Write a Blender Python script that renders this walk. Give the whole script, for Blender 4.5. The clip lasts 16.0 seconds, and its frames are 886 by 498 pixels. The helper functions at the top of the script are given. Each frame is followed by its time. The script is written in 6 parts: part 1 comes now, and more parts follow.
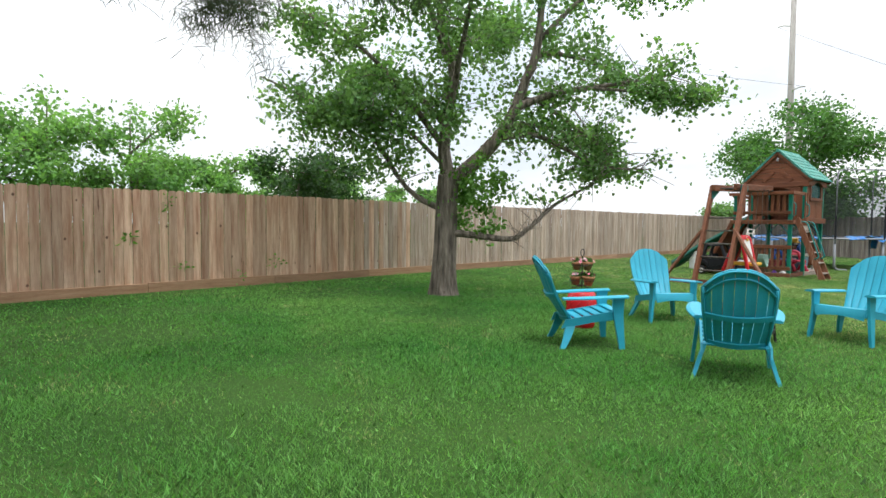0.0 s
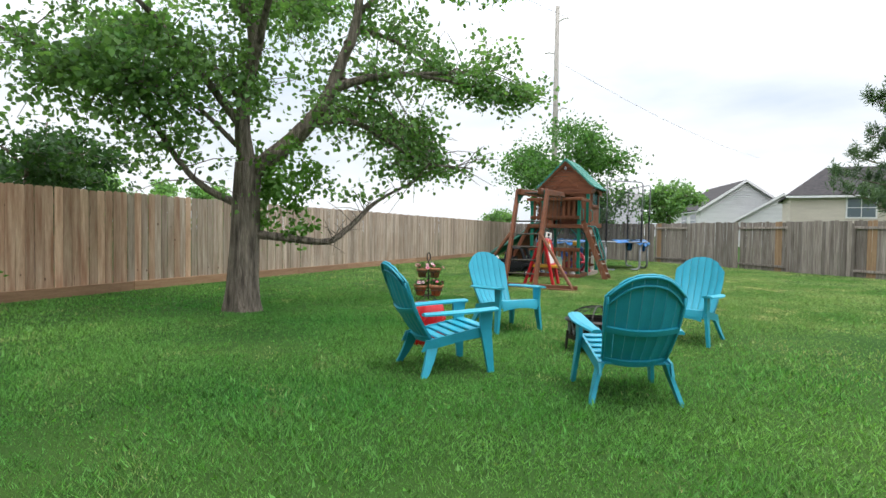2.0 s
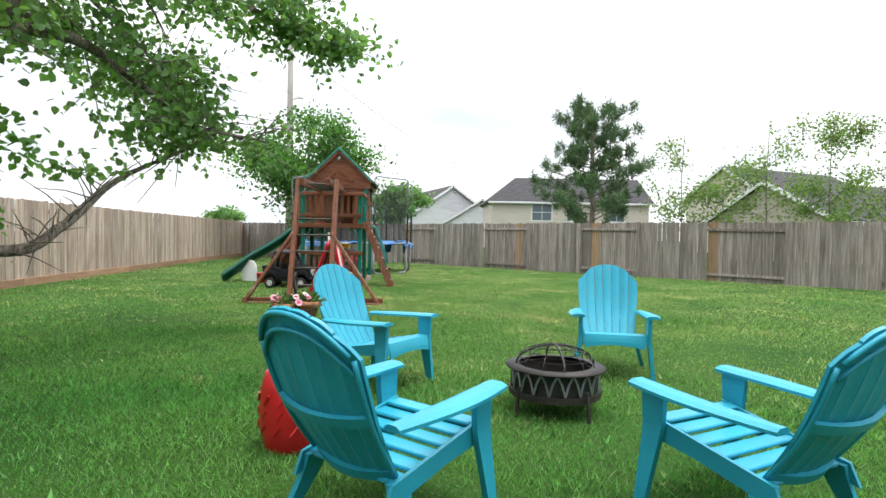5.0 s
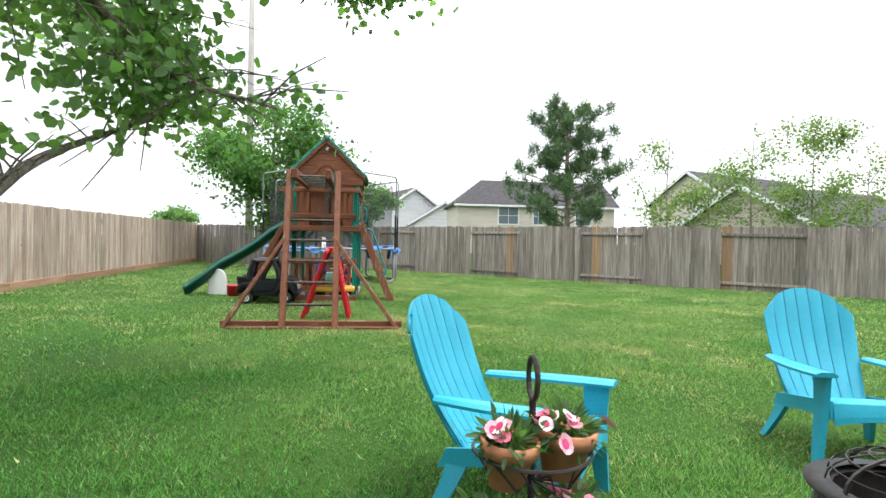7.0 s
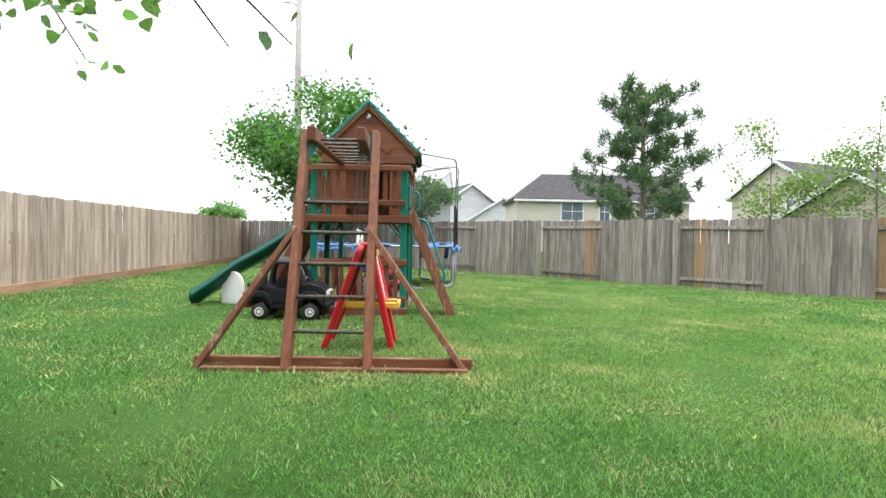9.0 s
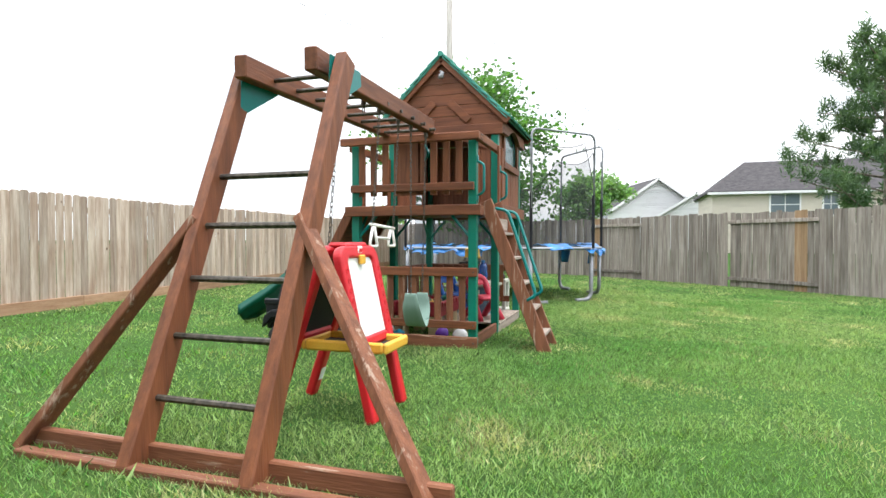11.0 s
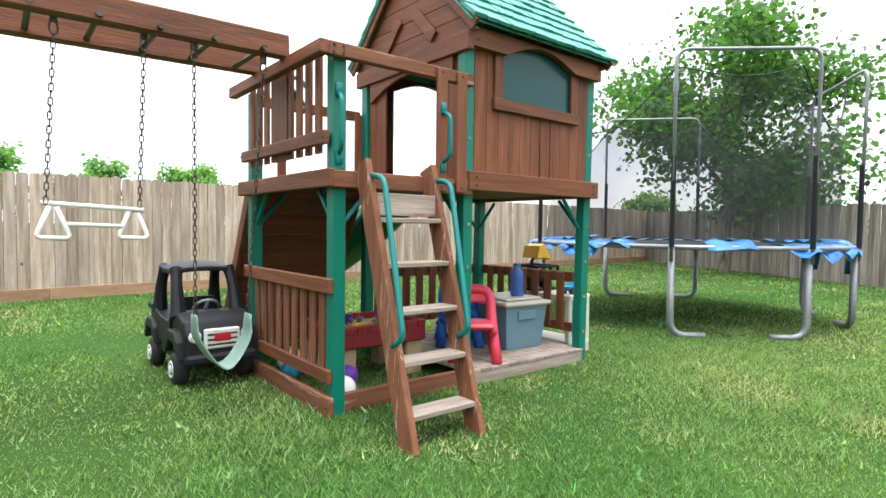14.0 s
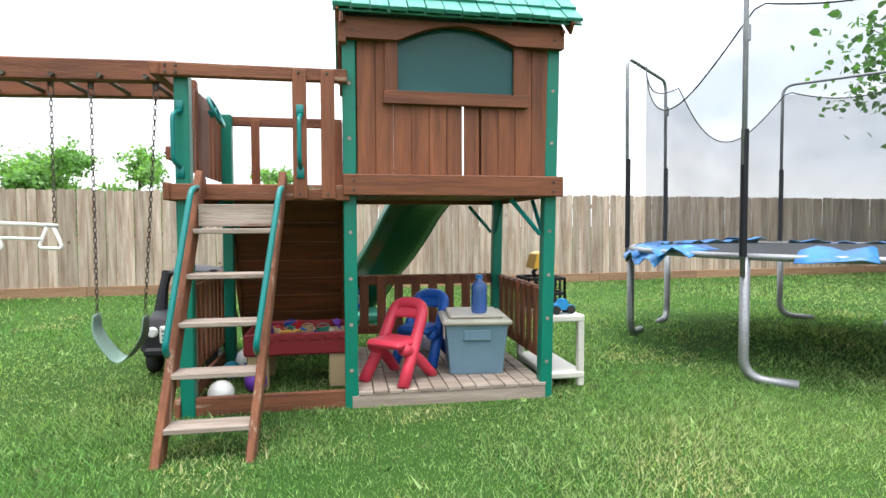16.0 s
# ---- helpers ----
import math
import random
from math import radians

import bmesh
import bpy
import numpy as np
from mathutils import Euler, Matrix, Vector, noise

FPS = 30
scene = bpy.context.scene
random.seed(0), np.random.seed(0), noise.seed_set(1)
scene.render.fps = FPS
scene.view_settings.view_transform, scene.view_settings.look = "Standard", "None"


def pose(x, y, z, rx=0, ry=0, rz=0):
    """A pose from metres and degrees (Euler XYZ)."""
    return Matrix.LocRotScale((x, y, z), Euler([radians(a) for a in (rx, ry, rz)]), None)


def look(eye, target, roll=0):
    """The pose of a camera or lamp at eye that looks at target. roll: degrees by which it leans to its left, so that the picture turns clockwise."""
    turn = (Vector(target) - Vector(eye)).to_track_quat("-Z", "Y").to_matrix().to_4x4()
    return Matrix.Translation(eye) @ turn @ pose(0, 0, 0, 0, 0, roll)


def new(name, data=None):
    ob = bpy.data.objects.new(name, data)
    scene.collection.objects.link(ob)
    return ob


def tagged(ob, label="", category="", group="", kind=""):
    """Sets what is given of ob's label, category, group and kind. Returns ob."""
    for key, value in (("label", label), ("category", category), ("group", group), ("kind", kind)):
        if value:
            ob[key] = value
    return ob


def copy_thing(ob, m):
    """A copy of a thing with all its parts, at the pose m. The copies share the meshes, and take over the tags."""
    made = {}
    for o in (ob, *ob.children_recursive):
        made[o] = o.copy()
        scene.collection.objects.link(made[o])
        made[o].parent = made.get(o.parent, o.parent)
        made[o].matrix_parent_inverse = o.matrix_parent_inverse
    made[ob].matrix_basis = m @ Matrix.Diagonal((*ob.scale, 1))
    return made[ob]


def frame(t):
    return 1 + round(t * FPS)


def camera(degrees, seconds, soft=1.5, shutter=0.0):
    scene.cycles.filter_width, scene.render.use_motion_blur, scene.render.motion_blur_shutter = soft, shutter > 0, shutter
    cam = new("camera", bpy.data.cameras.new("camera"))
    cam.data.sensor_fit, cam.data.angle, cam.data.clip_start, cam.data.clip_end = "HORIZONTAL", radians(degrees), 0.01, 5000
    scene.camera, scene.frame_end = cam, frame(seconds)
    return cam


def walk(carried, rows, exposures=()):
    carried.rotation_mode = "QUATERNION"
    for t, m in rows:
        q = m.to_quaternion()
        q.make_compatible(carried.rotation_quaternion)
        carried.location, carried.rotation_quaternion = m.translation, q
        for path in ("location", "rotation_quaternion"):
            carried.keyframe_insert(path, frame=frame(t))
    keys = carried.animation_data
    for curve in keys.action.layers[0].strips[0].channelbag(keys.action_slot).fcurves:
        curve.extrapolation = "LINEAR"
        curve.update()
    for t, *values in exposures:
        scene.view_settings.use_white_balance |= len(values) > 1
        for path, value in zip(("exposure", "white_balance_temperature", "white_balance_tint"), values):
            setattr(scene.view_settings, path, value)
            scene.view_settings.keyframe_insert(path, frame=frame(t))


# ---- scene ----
cam = camera(77.2, 16.0)
PATH = [
    (0, (-1.19, -1.01, 1.252), (0.109, 0.511, 1.166), 0.5),
    (0.5, (-1.117, -0.617, 1.162), (0.346, 0.745, 1.101), 1.4),
    (1, (-0.987, -0.345, 1.173), (0.602, 0.867, 1.111), 1.0),
    (1.5, (-0.777, -0.05, 1.171), (0.931, 0.987, 1.112), 1.0),
    (2, (-0.519, 0.284, 1.186), (1.257, 1.203, 1.126), 0.9),
    (2.5, (-0.246, 0.605, 1.209), (1.587, 1.402, 1.145), 0.8),
    (3, (0.077, 0.924, 1.207), (1.978, 1.542, 1.141), 0.8),
    (3.5, (0.394, 1.312, 1.163), (2.357, 1.691, 1.12), 1.2),
    (4, (0.692, 1.619, 1.146), (2.684, 1.801, 1.131), 1.2),
    (4.5, (1.069, 1.988, 1.169), (3.069, 2.03, 1.139), 1.0),
    (7, (3.459, 3.429, 1.212), (5.445, 3.2, 1.182), 1.1),
    (7.5, (4.109, 3.501, 1.242), (6.098, 3.299, 1.196), 1.2),
    (8, (4.872, 3.613, 1.236), (6.868, 3.502, 1.185), 1.2),
    (8.5, (5.611, 3.571, 1.205), (7.61, 3.518, 1.151), 0.9),
    (9, (6.27, 3.446, 1.148), (8.269, 3.415, 1.108), 1.0),
    (9.5, (7.009, 3.271, 1.116), (9.008, 3.296, 1.066), 0.9),
    (9.7, (7.294, 3.188, 1.101), (9.293, 3.238, 1.051), 0.7),
    (11.8, (9.92, 1.939, 1.102), (11.719, 2.812, 1.056), 0.3),
    (12, (10.18, 1.823, 1.114), (11.973, 2.708, 1.061), 0.4),
    (12.5, (10.794, 1.595, 1.125), (12.523, 2.598, 1.065), 0.5),
    (13, (11.429, 1.4, 1.115), (13.024, 2.605, 1.053), 0.5),
    (13.5, (12.098, 1.171, 1.109), (13.55, 2.545, 1.039), 0.5),
    (14, (12.793, 0.95, 1.126), (14.052, 2.502, 1.048), 0.7),
    (14.5, (13.468, 0.727, 1.111), (14.575, 2.391, 1.036), 0.6),
    (15, (14.142, 0.523, 1.165), (15.04, 2.308, 1.07), 0.6),
    (15.5, (14.786, 0.355, 1.161), (15.553, 2.2, 1.081), 0.2),
    (16, (15.336, 0.235, 1.187), (15.686, 2.203, 1.105), -0.2),
]
walk(cam, [(t, look(eye, target, roll)) for t, eye, target, roll in PATH],
     exposures=[(0, 0.2), (2.5, 0.15), (4.5, 0.32), (7, 0.6), (9.5, 0.71), (12, 0.78), (14, 0.79), (16, 0.80)])

# ---- sky, sun ----
world = bpy.data.worlds.new("overcast_sky")
scene.world = world
world.use_nodes = True
wn, wl = world.node_tree.nodes, world.node_tree.links
wn.clear()
w_out = wn.new("ShaderNodeOutputWorld")
w_bg = wn.new("ShaderNodeBackground")
w_sky = wn.new("ShaderNodeTexSky")
w_sky.sky_type, w_sky.sun_disc = "NISHITA", False
SUN_ELEV, SUN_AZ = radians(77), radians(196)
w_sky.sun_elevation, w_sky.sun_rotation = SUN_ELEV, SUN_AZ
w_scale = wn.new("ShaderNodeMix")
w_scale.data_type, w_scale.blend_type = "RGBA", "MULTIPLY"
w_scale.inputs[0].default_value = 1.0
w_scale.inputs[7].default_value = (0.09, 0.09, 0.09, 1)
w_tc = wn.new("ShaderNodeTexCoord")
w_map = wn.new("ShaderNodeMapping")
w_map.inputs["Scale"].default_value = (1.6, 1.6, 5.0)
w_noise = wn.new("ShaderNodeTexNoise")
w_noise.inputs["Scale"].default_value, w_noise.inputs["Detail"].default_value = 1.4, 6.0
w_ramp = wn.new("ShaderNodeValToRGB")
w_ramp.color_ramp.elements[0].position, w_ramp.color_ramp.elements[0].color = 0.30, (0.80, 0.90, 1.02, 1)
w_ramp.color_ramp.elements[1].position, w_ramp.color_ramp.elements[1].color = 0.58, (1.22, 1.24, 1.27, 1)
w_mix = wn.new("ShaderNodeMix")
w_mix.data_type = "RGBA"
w_mix.inputs[0].default_value = 0.9
wl.new(w_tc.outputs["Generated"], w_map.inputs[0])
wl.new(w_map.outputs[0], w_noise.inputs["Vector"])
wl.new(w_noise.outputs["Fac"], w_ramp.inputs[0])
wl.new(w_sky.outputs[0], w_scale.inputs[6])
wl.new(w_scale.outputs[2], w_mix.inputs[6])
wl.new(w_ramp.outputs[0], w_mix.inputs[7])
# an overcast sky is brighter overhead than at the horizon
w_sep = wn.new("ShaderNodeSeparateXYZ")
w_up = wn.new("ShaderNodeMapRange")
w_up.interpolation_type = "SMOOTHSTEP"
w_up.inputs["From Min"].default_value, w_up.inputs["From Max"].default_value = 0.15, 1.0
w_up.inputs["To Min"].default_value, w_up.inputs["To Max"].default_value = 0.82, 2.3
w_lum = wn.new("ShaderNodeVectorMath")
w_lum.operation = "SCALE"
wl.new(w_tc.outputs["Generated"], w_sep.inputs[0])
wl.new(w_sep.outputs["Z"], w_up.inputs["Value"])
wl.new(w_mix.outputs[2], w_lum.inputs[0])
wl.new(w_up.outputs[0], w_lum.inputs["Scale"])
wl.new(w_lum.outputs[0], w_bg.inputs[0])
w_bg.inputs[1].default_value = 1.1
wl.new(w_bg.outputs[0], w_out.inputs[0])

sun_data = bpy.data.lights.new("sun", "SUN")
sun_data.energy, sun_data.angle, sun_data.color = 1.6, radians(14), (1.0, 0.96, 0.9)
sun = new("sun", sun_data)
sun.matrix_world = look((0, 0, 30), Vector((0, 0, 30)) - Vector((math.sin(SUN_AZ) * math.cos(SUN_ELEV), math.cos(SUN_AZ) * math.cos(SUN_ELEV), math.sin(SUN_ELEV))))


# ---- materials ----
def rgba(c):
    return (c[0], c[1], c[2], 1.0)


def material(name, c1, c2, scale=8.0, rough=0.6, stretch=(1, 1, 1), bump=0.15, bump_scale=40.0, vary=0.15, metal=0.0,
             worn=None, worn_at=0.6, worn_scale=6.0, spec=0.4, island=False, knots=None):
    """Two-tone noise at two scales, a bump, a per-piece change of value, and patches of wear."""
    m = bpy.data.materials.new(name)
    m.use_nodes = True
    n, l = m.node_tree.nodes, m.node_tree.links
    b = n["Principled BSDF"]
    tc, mp = n.new("ShaderNodeTexCoord"), n.new("ShaderNodeMapping")
    mp.inputs["Scale"].default_value = stretch
    l.new(tc.outputs["Object"], mp.inputs[0])
    info = n.new("ShaderNodeNewGeometry") if island else n.new("ShaderNodeObjectInfo")
    rnd = info.outputs["Random Per Island"] if island else info.outputs["Random"]
    sh = n.new("ShaderNodeVectorMath")
    sh.operation = "SCALE"
    sh.inputs[0].default_value = (0.35, 0.5, 0.4) if island else (17.0, 31.0, 23.0)
    l.new(rnd, sh.inputs["Scale"])
    ad = n.new("ShaderNodeVectorMath")
    l.new(mp.outputs[0], ad.inputs[0])
    l.new(sh.outputs[0], ad.inputs[1])
    n1, n2 = n.new("ShaderNodeTexNoise"), n.new("ShaderNodeTexNoise")
    n1.inputs["Scale"].default_value, n1.inputs["Detail"].default_value = scale, 5.0
    n2.inputs["Scale"].default_value, n2.inputs["Detail"].default_value = bump_scale, 4.0
    for t in (n1, n2):
        l.new(ad.outputs[0], t.inputs["Vector"])
    mid = n.new("ShaderNodeMapRange")
    mid.inputs["From Min"].default_value, mid.inputs["From Max"].default_value = 0.3, 0.7
    l.new(n1.outputs["Fac"], mid.inputs["Value"])
    mix = n.new("ShaderNodeMix")
    mix.data_type = "RGBA"
    mix.inputs[6].default_value, mix.inputs[7].default_value = rgba(c1), rgba(c2)
    l.new(mid.outputs[0], mix.inputs[0])
    out = mix.outputs[2]
    if worn:
        n3, r3 = n.new("ShaderNodeTexNoise"), n.new("ShaderNodeMapRange")
        n3.inputs["Scale"].default_value, n3.inputs["Detail"].default_value, n3.inputs["Roughness"].default_value = worn_scale, 8.0, 0.7
        r3.inputs["From Min"].default_value, r3.inputs["From Max"].default_value = worn_at, worn_at + 0.06
        l.new(ad.outputs[0], n3.inputs["Vector"])
        l.new(n3.outputs["Fac"], r3.inputs["Value"])
        m3 = n.new("ShaderNodeMix")
        m3.data_type = "RGBA"
        m3.inputs[7].default_value = rgba(worn)
        l.new(r3.outputs[0], m3.inputs[0])
        l.new(out, m3.inputs[6])
        out = m3.outputs[2]
    if knots:
        # round dark knots, some centimetres across, at the true proportions of the board
        kv, kr, km = n.new("ShaderNodeTexVoronoi"), n.new("ShaderNodeMapRange"), n.new("ShaderNodeMix")
        ko, ka = n.new("ShaderNodeVectorMath"), n.new("ShaderNodeVectorMath")
        ko.operation = "MULTIPLY"
        ko.inputs[1].default_value = (1, 0.0, 0.75)
        l.new(tc.outputs["Object"], ko.inputs[0])
        l.new(ko.outputs[0], ka.inputs[0])
        l.new(sh.outputs[0], ka.inputs[1])
        kv.inputs["Scale"].default_value = 3.6
        l.new(ka.outputs[0], kv.inputs["Vector"])
        kr.inputs["From Min"].default_value, kr.inputs["From Max"].default_value = 0.055, 0.085
        kr.inputs["To Min"].default_value, kr.inputs["To Max"].default_value = 0.85, 0.0
        l.new(kv.outputs["Distance"], kr.inputs["Value"])
        km.data_type = "RGBA"
        km.inputs[7].default_value = rgba(knots)
        l.new(kr.outputs[0], km.inputs[0])
        l.new(out, km.inputs[6])
        out = km.outputs[2]
    hsv = n.new("ShaderNodeHueSaturation")
    val = n.new("ShaderNodeMapRange")
    val.inputs["To Min"].default_value, val.inputs["To Max"].default_value = 1 - vary, 1 + vary
    l.new(rnd, val.inputs["Value"])
    l.new(val.outputs[0], hsv.inputs["Value"])
    l.new(out, hsv.inputs["Color"])
    fine = n.new("ShaderNodeMix")
    fine.data_type, fine.blend_type = "RGBA", "MULTIPLY"
    fine.inputs[0].default_value = 0.35
    l.new(hsv.outputs[0], fine.inputs[6])
    f2 = n.new("ShaderNodeMapRange")
    f2.inputs["From Min"].default_value, f2.inputs["From Max"].default_value = 0.3, 0.7
    f2.inputs["To Min"].default_value, f2.inputs["To Max"].default_value = 0.55, 1.25
    l.new(n2.outputs["Fac"], f2.inputs["Value"])
    l.new(f2.outputs[0], fine.inputs[7])
    l.new(fine.outputs[2], b.inputs["Base Color"])
    b.inputs["Roughness"].default_value, b.inputs["Metallic"].default_value = rough, metal
    b.inputs["Specular IOR Level"].default_value = spec
    if bump:
        bp = n.new("ShaderNodeBump")
        bp.inputs["Strength"].default_value, bp.inputs["Distance"].default_value = bump, 0.01
        l.new(n2.outputs["Fac"], bp.inputs["Height"])
        l.new(bp.outputs[0], b.inputs["Normal"])
    return m


def plastic(name, c, rough=0.45, bump=0.05, vary=0.03, worn=None, worn_at=0.72):
    return material(name, [v * 0.92 for v in c], [min(1, v * 1.06) for v in c], 5.0, rough, bump=bump, bump_scale=160.0, vary=vary, worn=worn, worn_at=worn_at)


def leafy(name, c1, c2, scale=3.0, vary=0.3, worn=None, worn_at=0.6, worn_scale=1.0):
    m = material(name, c1, c2, scale, 0.55, bump=0.0, vary=vary, worn=worn, worn_at=worn_at, worn_scale=worn_scale, bump_scale=9.0, island=True, spec=0.3)
    n, l = m.node_tree.nodes, m.node_tree.links
    b, out = n["Principled BSDF"], n["Material Output"]
    tr, ms = n.new("ShaderNodeBsdfTranslucent"), n.new("ShaderNodeMixShader")
    col = b.inputs["Base Color"].links[0].from_socket
    g = n.new("ShaderNodeMix")
    g.data_type, g.blend_type = "RGBA", "MULTIPLY"
    g.inputs[0].default_value, g.inputs[7].default_value = 1.0, (1.3, 1.5, 0.6, 1)
    l.new(col, g.inputs[6])
    l.new(g.outputs[2], tr.inputs[0])
    ms.inputs[0].default_value = 0.45
    l.new(b.outputs[0], ms.inputs[1])
    l.new(tr.outputs[0], ms.inputs[2])
    l.new(ms.outputs[0], out.inputs[0])
    return m


GRAIN_Z, GRAIN_X, GRAIN_Y = (9, 9, 0.7), (0.7, 9, 9), (9, 0.7, 9)
M = {}
M["lawn"] = material("lawn_soil_and_thatch", (0.024, 0.066, 0.013), (0.050, 0.10, 0.022), 0.55, 0.9, bump=0.5, bump_scale=90.0, vary=0.0, worn=(0.13, 0.125, 0.05), worn_at=0.68, worn_scale=1.1, spec=0.05)
M["blade"] = leafy("grass_blade", (0.052, 0.205, 0.045), (0.165, 0.315, 0.095), 0.45, 0.75, (0.34, 0.335, 0.18), 0.60, 1.5)
M["blade_dry"] = leafy("drier_grass_blade", (0.098, 0.215, 0.062), (0.262, 0.335, 0.145), 0.5, 0.75, (0.42, 0.385, 0.22), 0.55, 1.3)
for k in ("blade", "blade_dry"):
    gn = M[k].node_tree.nodes
    gn["Mix Shader"].inputs[0].default_value = 0.36
    gn["Principled BSDF"].inputs["Roughness"].default_value = 0.6
    gn["Principled BSDF"].inputs["Specular IOR Level"].default_value = 0.14
M["cedar"] = material("cedar_picket", (0.29, 0.195, 0.14), (0.53, 0.44, 0.365), 2.2, 0.8, (7, 7, 0.55), 0.7, 14.0, 0.24, worn=(0.17, 0.11, 0.075), worn_at=0.64, worn_scale=1.9, knots=(0.10, 0.05, 0.03))
M["cedar_red"] = material("reddish_cedar_picket", (0.36, 0.19, 0.12), (0.62, 0.44, 0.32), 2.2, 0.8, (7, 7, 0.55), 0.7, 14.0, 0.3, worn=(0.14, 0.07, 0.04), worn_at=0.63, worn_scale=1.9, knots=(0.08, 0.035, 0.02))
M["cedar_dark"] = material("cedar_kickboard", (0.27, 0.15, 0.085), (0.38, 0.235, 0.145), 2.0, 0.85, GRAIN_X, 0.35, 14.0, 0.2)
M["grey_wood"] = material("weathered_grey_picket", (0.15, 0.12, 0.10), (0.33, 0.29, 0.255), 2.4, 0.9, (8, 8, 0.5), 0.7, 12.0, 0.3, worn=(0.42, 0.40, 0.37), worn_at=0.64, worn_scale=2.4)
M["grey_new"] = material("newer_picket", (0.25, 0.15, 0.08), (0.34, 0.225, 0.135), 2.4, 0.9, (8, 8, 0.5), 0.4, 12.0, 0.15)
for ax, g in (("x", GRAIN_X), ("y", GRAIN_Y), ("z", GRAIN_Z)):
    M["stain_" + ax] = material("redwood_stain_" + ax, (0.105, 0.032, 0.012), (0.212, 0.070, 0.027), 2.4, 0.62, g, 0.3, 12.0, 0.14)
    M["peel_" + ax] = material("peeling_stain_" + ax, (0.12, 0.041, 0.019), (0.22, 0.082, 0.038), 2.4, 0.75, g, 0.4, 12.0, 0.1, worn=(0.32, 0.225, 0.165), worn_at=0.57, worn_scale=1.9)
M["bare"] = material("bare_step_wood", (0.20, 0.155, 0.125), (0.35, 0.29, 0.245), 2.4, 0.85, GRAIN_X, 0.4, 12.0, 0.12, worn=(0.17, 0.075, 0.045), worn_at=0.59, worn_scale=2.0)
M["green_post"] = plastic("green_vinyl_post", (0.0, 0.155, 0.105), 0.4)
M["green_roof"] = material("green_plastic_shingle", (0.03, 0.21, 0.16), (0.055, 0.29, 0.225), 3.0, 0.5, (3, 3, 3), 0.3, 25.0, 0.10)
M["teal"] = plastic("teal_powder_coat", (0.0, 0.16, 0.15), 0.35)
M["slide"] = plastic("green_slide_plastic", (0.0, 0.07, 0.046), 0.3)
M["chain"] = material("dark_chain", (0.05, 0.045, 0.04), (0.14, 0.12, 0.10), 30.0, 0.5, metal=0.8)
M["steel"] = material("galvanised_steel", (0.20, 0.205, 0.22), (0.30, 0.31, 0.325), 4.0, 0.45, metal=0.5, bump_scale=60.0, vary=0.05, bump=0.04)
M["bolt"] = material("bolt", (0.03, 0.025, 0.02), (0.06, 0.05, 0.045), 30.0, 0.5)
M["black"] = material("black_plastic", (0.009, 0.009, 0.012), (0.013, 0.013, 0.017), 5.0, 0.5, bump=0.05, bump_scale=160.0, vary=0.03, spec=0.25)


# ---- mesh helpers ----
def mesh_ob(name, bm, mat, parent=None, smooth=False):
    me = bpy.data.meshes.new(name)
    bm.normal_update()
    bm.to_mesh(me)
    bm.free()
    if smooth:
        for p in me.polygons:
            p.use_smooth = True
    mats = mat if isinstance(mat, (list, tuple)) else [mat]
    for k in mats:
        me.materials.append(k)
    ob = new(name, me)
    if parent is not None:
        ob.parent = parent
    return ob


def part(name, bm, mat, parent, label="", smooth=False):
    ob = mesh_ob(name, bm, mat, parent, smooth)
    if label:
        ob["label"] = label
    return ob


def thing(name, m, label, category, group="", kind=""):
    ob = new(name)
    ob.empty_display_size = 0.1
    ob.matrix_basis = m
    return tagged(ob, label, category, group, kind)


def add_box(bm, x0, y0, z0, x1, y1, z1, bev=0.006, m=None):
    r = bmesh.ops.create_cube(bm, size=1.0)
    vs = r["verts"]
    bmesh.ops.scale(bm, vec=(abs(x1 - x0), abs(y1 - y0), abs(z1 - z0)), verts=vs)
    bmesh.ops.translate(bm, vec=((x0 + x1) / 2, (y0 + y1) / 2, (z0 + z1) / 2), verts=vs)
    if bev:
        es = {e for v in vs for e in v.link_edges}
        g = bmesh.ops.bevel(bm, geom=list(es), offset=bev, segments=1, affect="EDGES", profile=0.5)
        vs = list({v for f in g["faces"] for v in f.verts} | {v for v in vs if v.is_valid})
    if m is not None:
        bmesh.ops.transform(bm, matrix=m, verts=vs)
    return bm


def box(x0, y0, z0, x1, y1, z1, bev=0.006):
    return add_box(bmesh.new(), x0, y0, z0, x1, y1, z1, bev)


def add_beam(bm, a, b, w, h, bev=0.006, up=(0, 0, 1)):
    """A squared timber from a to b, w across and h along up."""
    a, b, up = Vector(a), Vector(b), Vector(up)
    z = (b - a).normalized()
    x = up.cross(z).normalized()
    y = z.cross(x)
    m = Matrix((x, y, z)).transposed().to_4x4()
    m.translation = (a + b) / 2
    d = (b - a).length / 2
    return add_box(bm, -w / 2, -h / 2, -d, w / 2, h / 2, d, bev, m)


def beam(a, b, w, h, bev=0.006, up=(0, 0, 1)):
    return add_beam(bmesh.new(), a, b, w, h, bev, up)


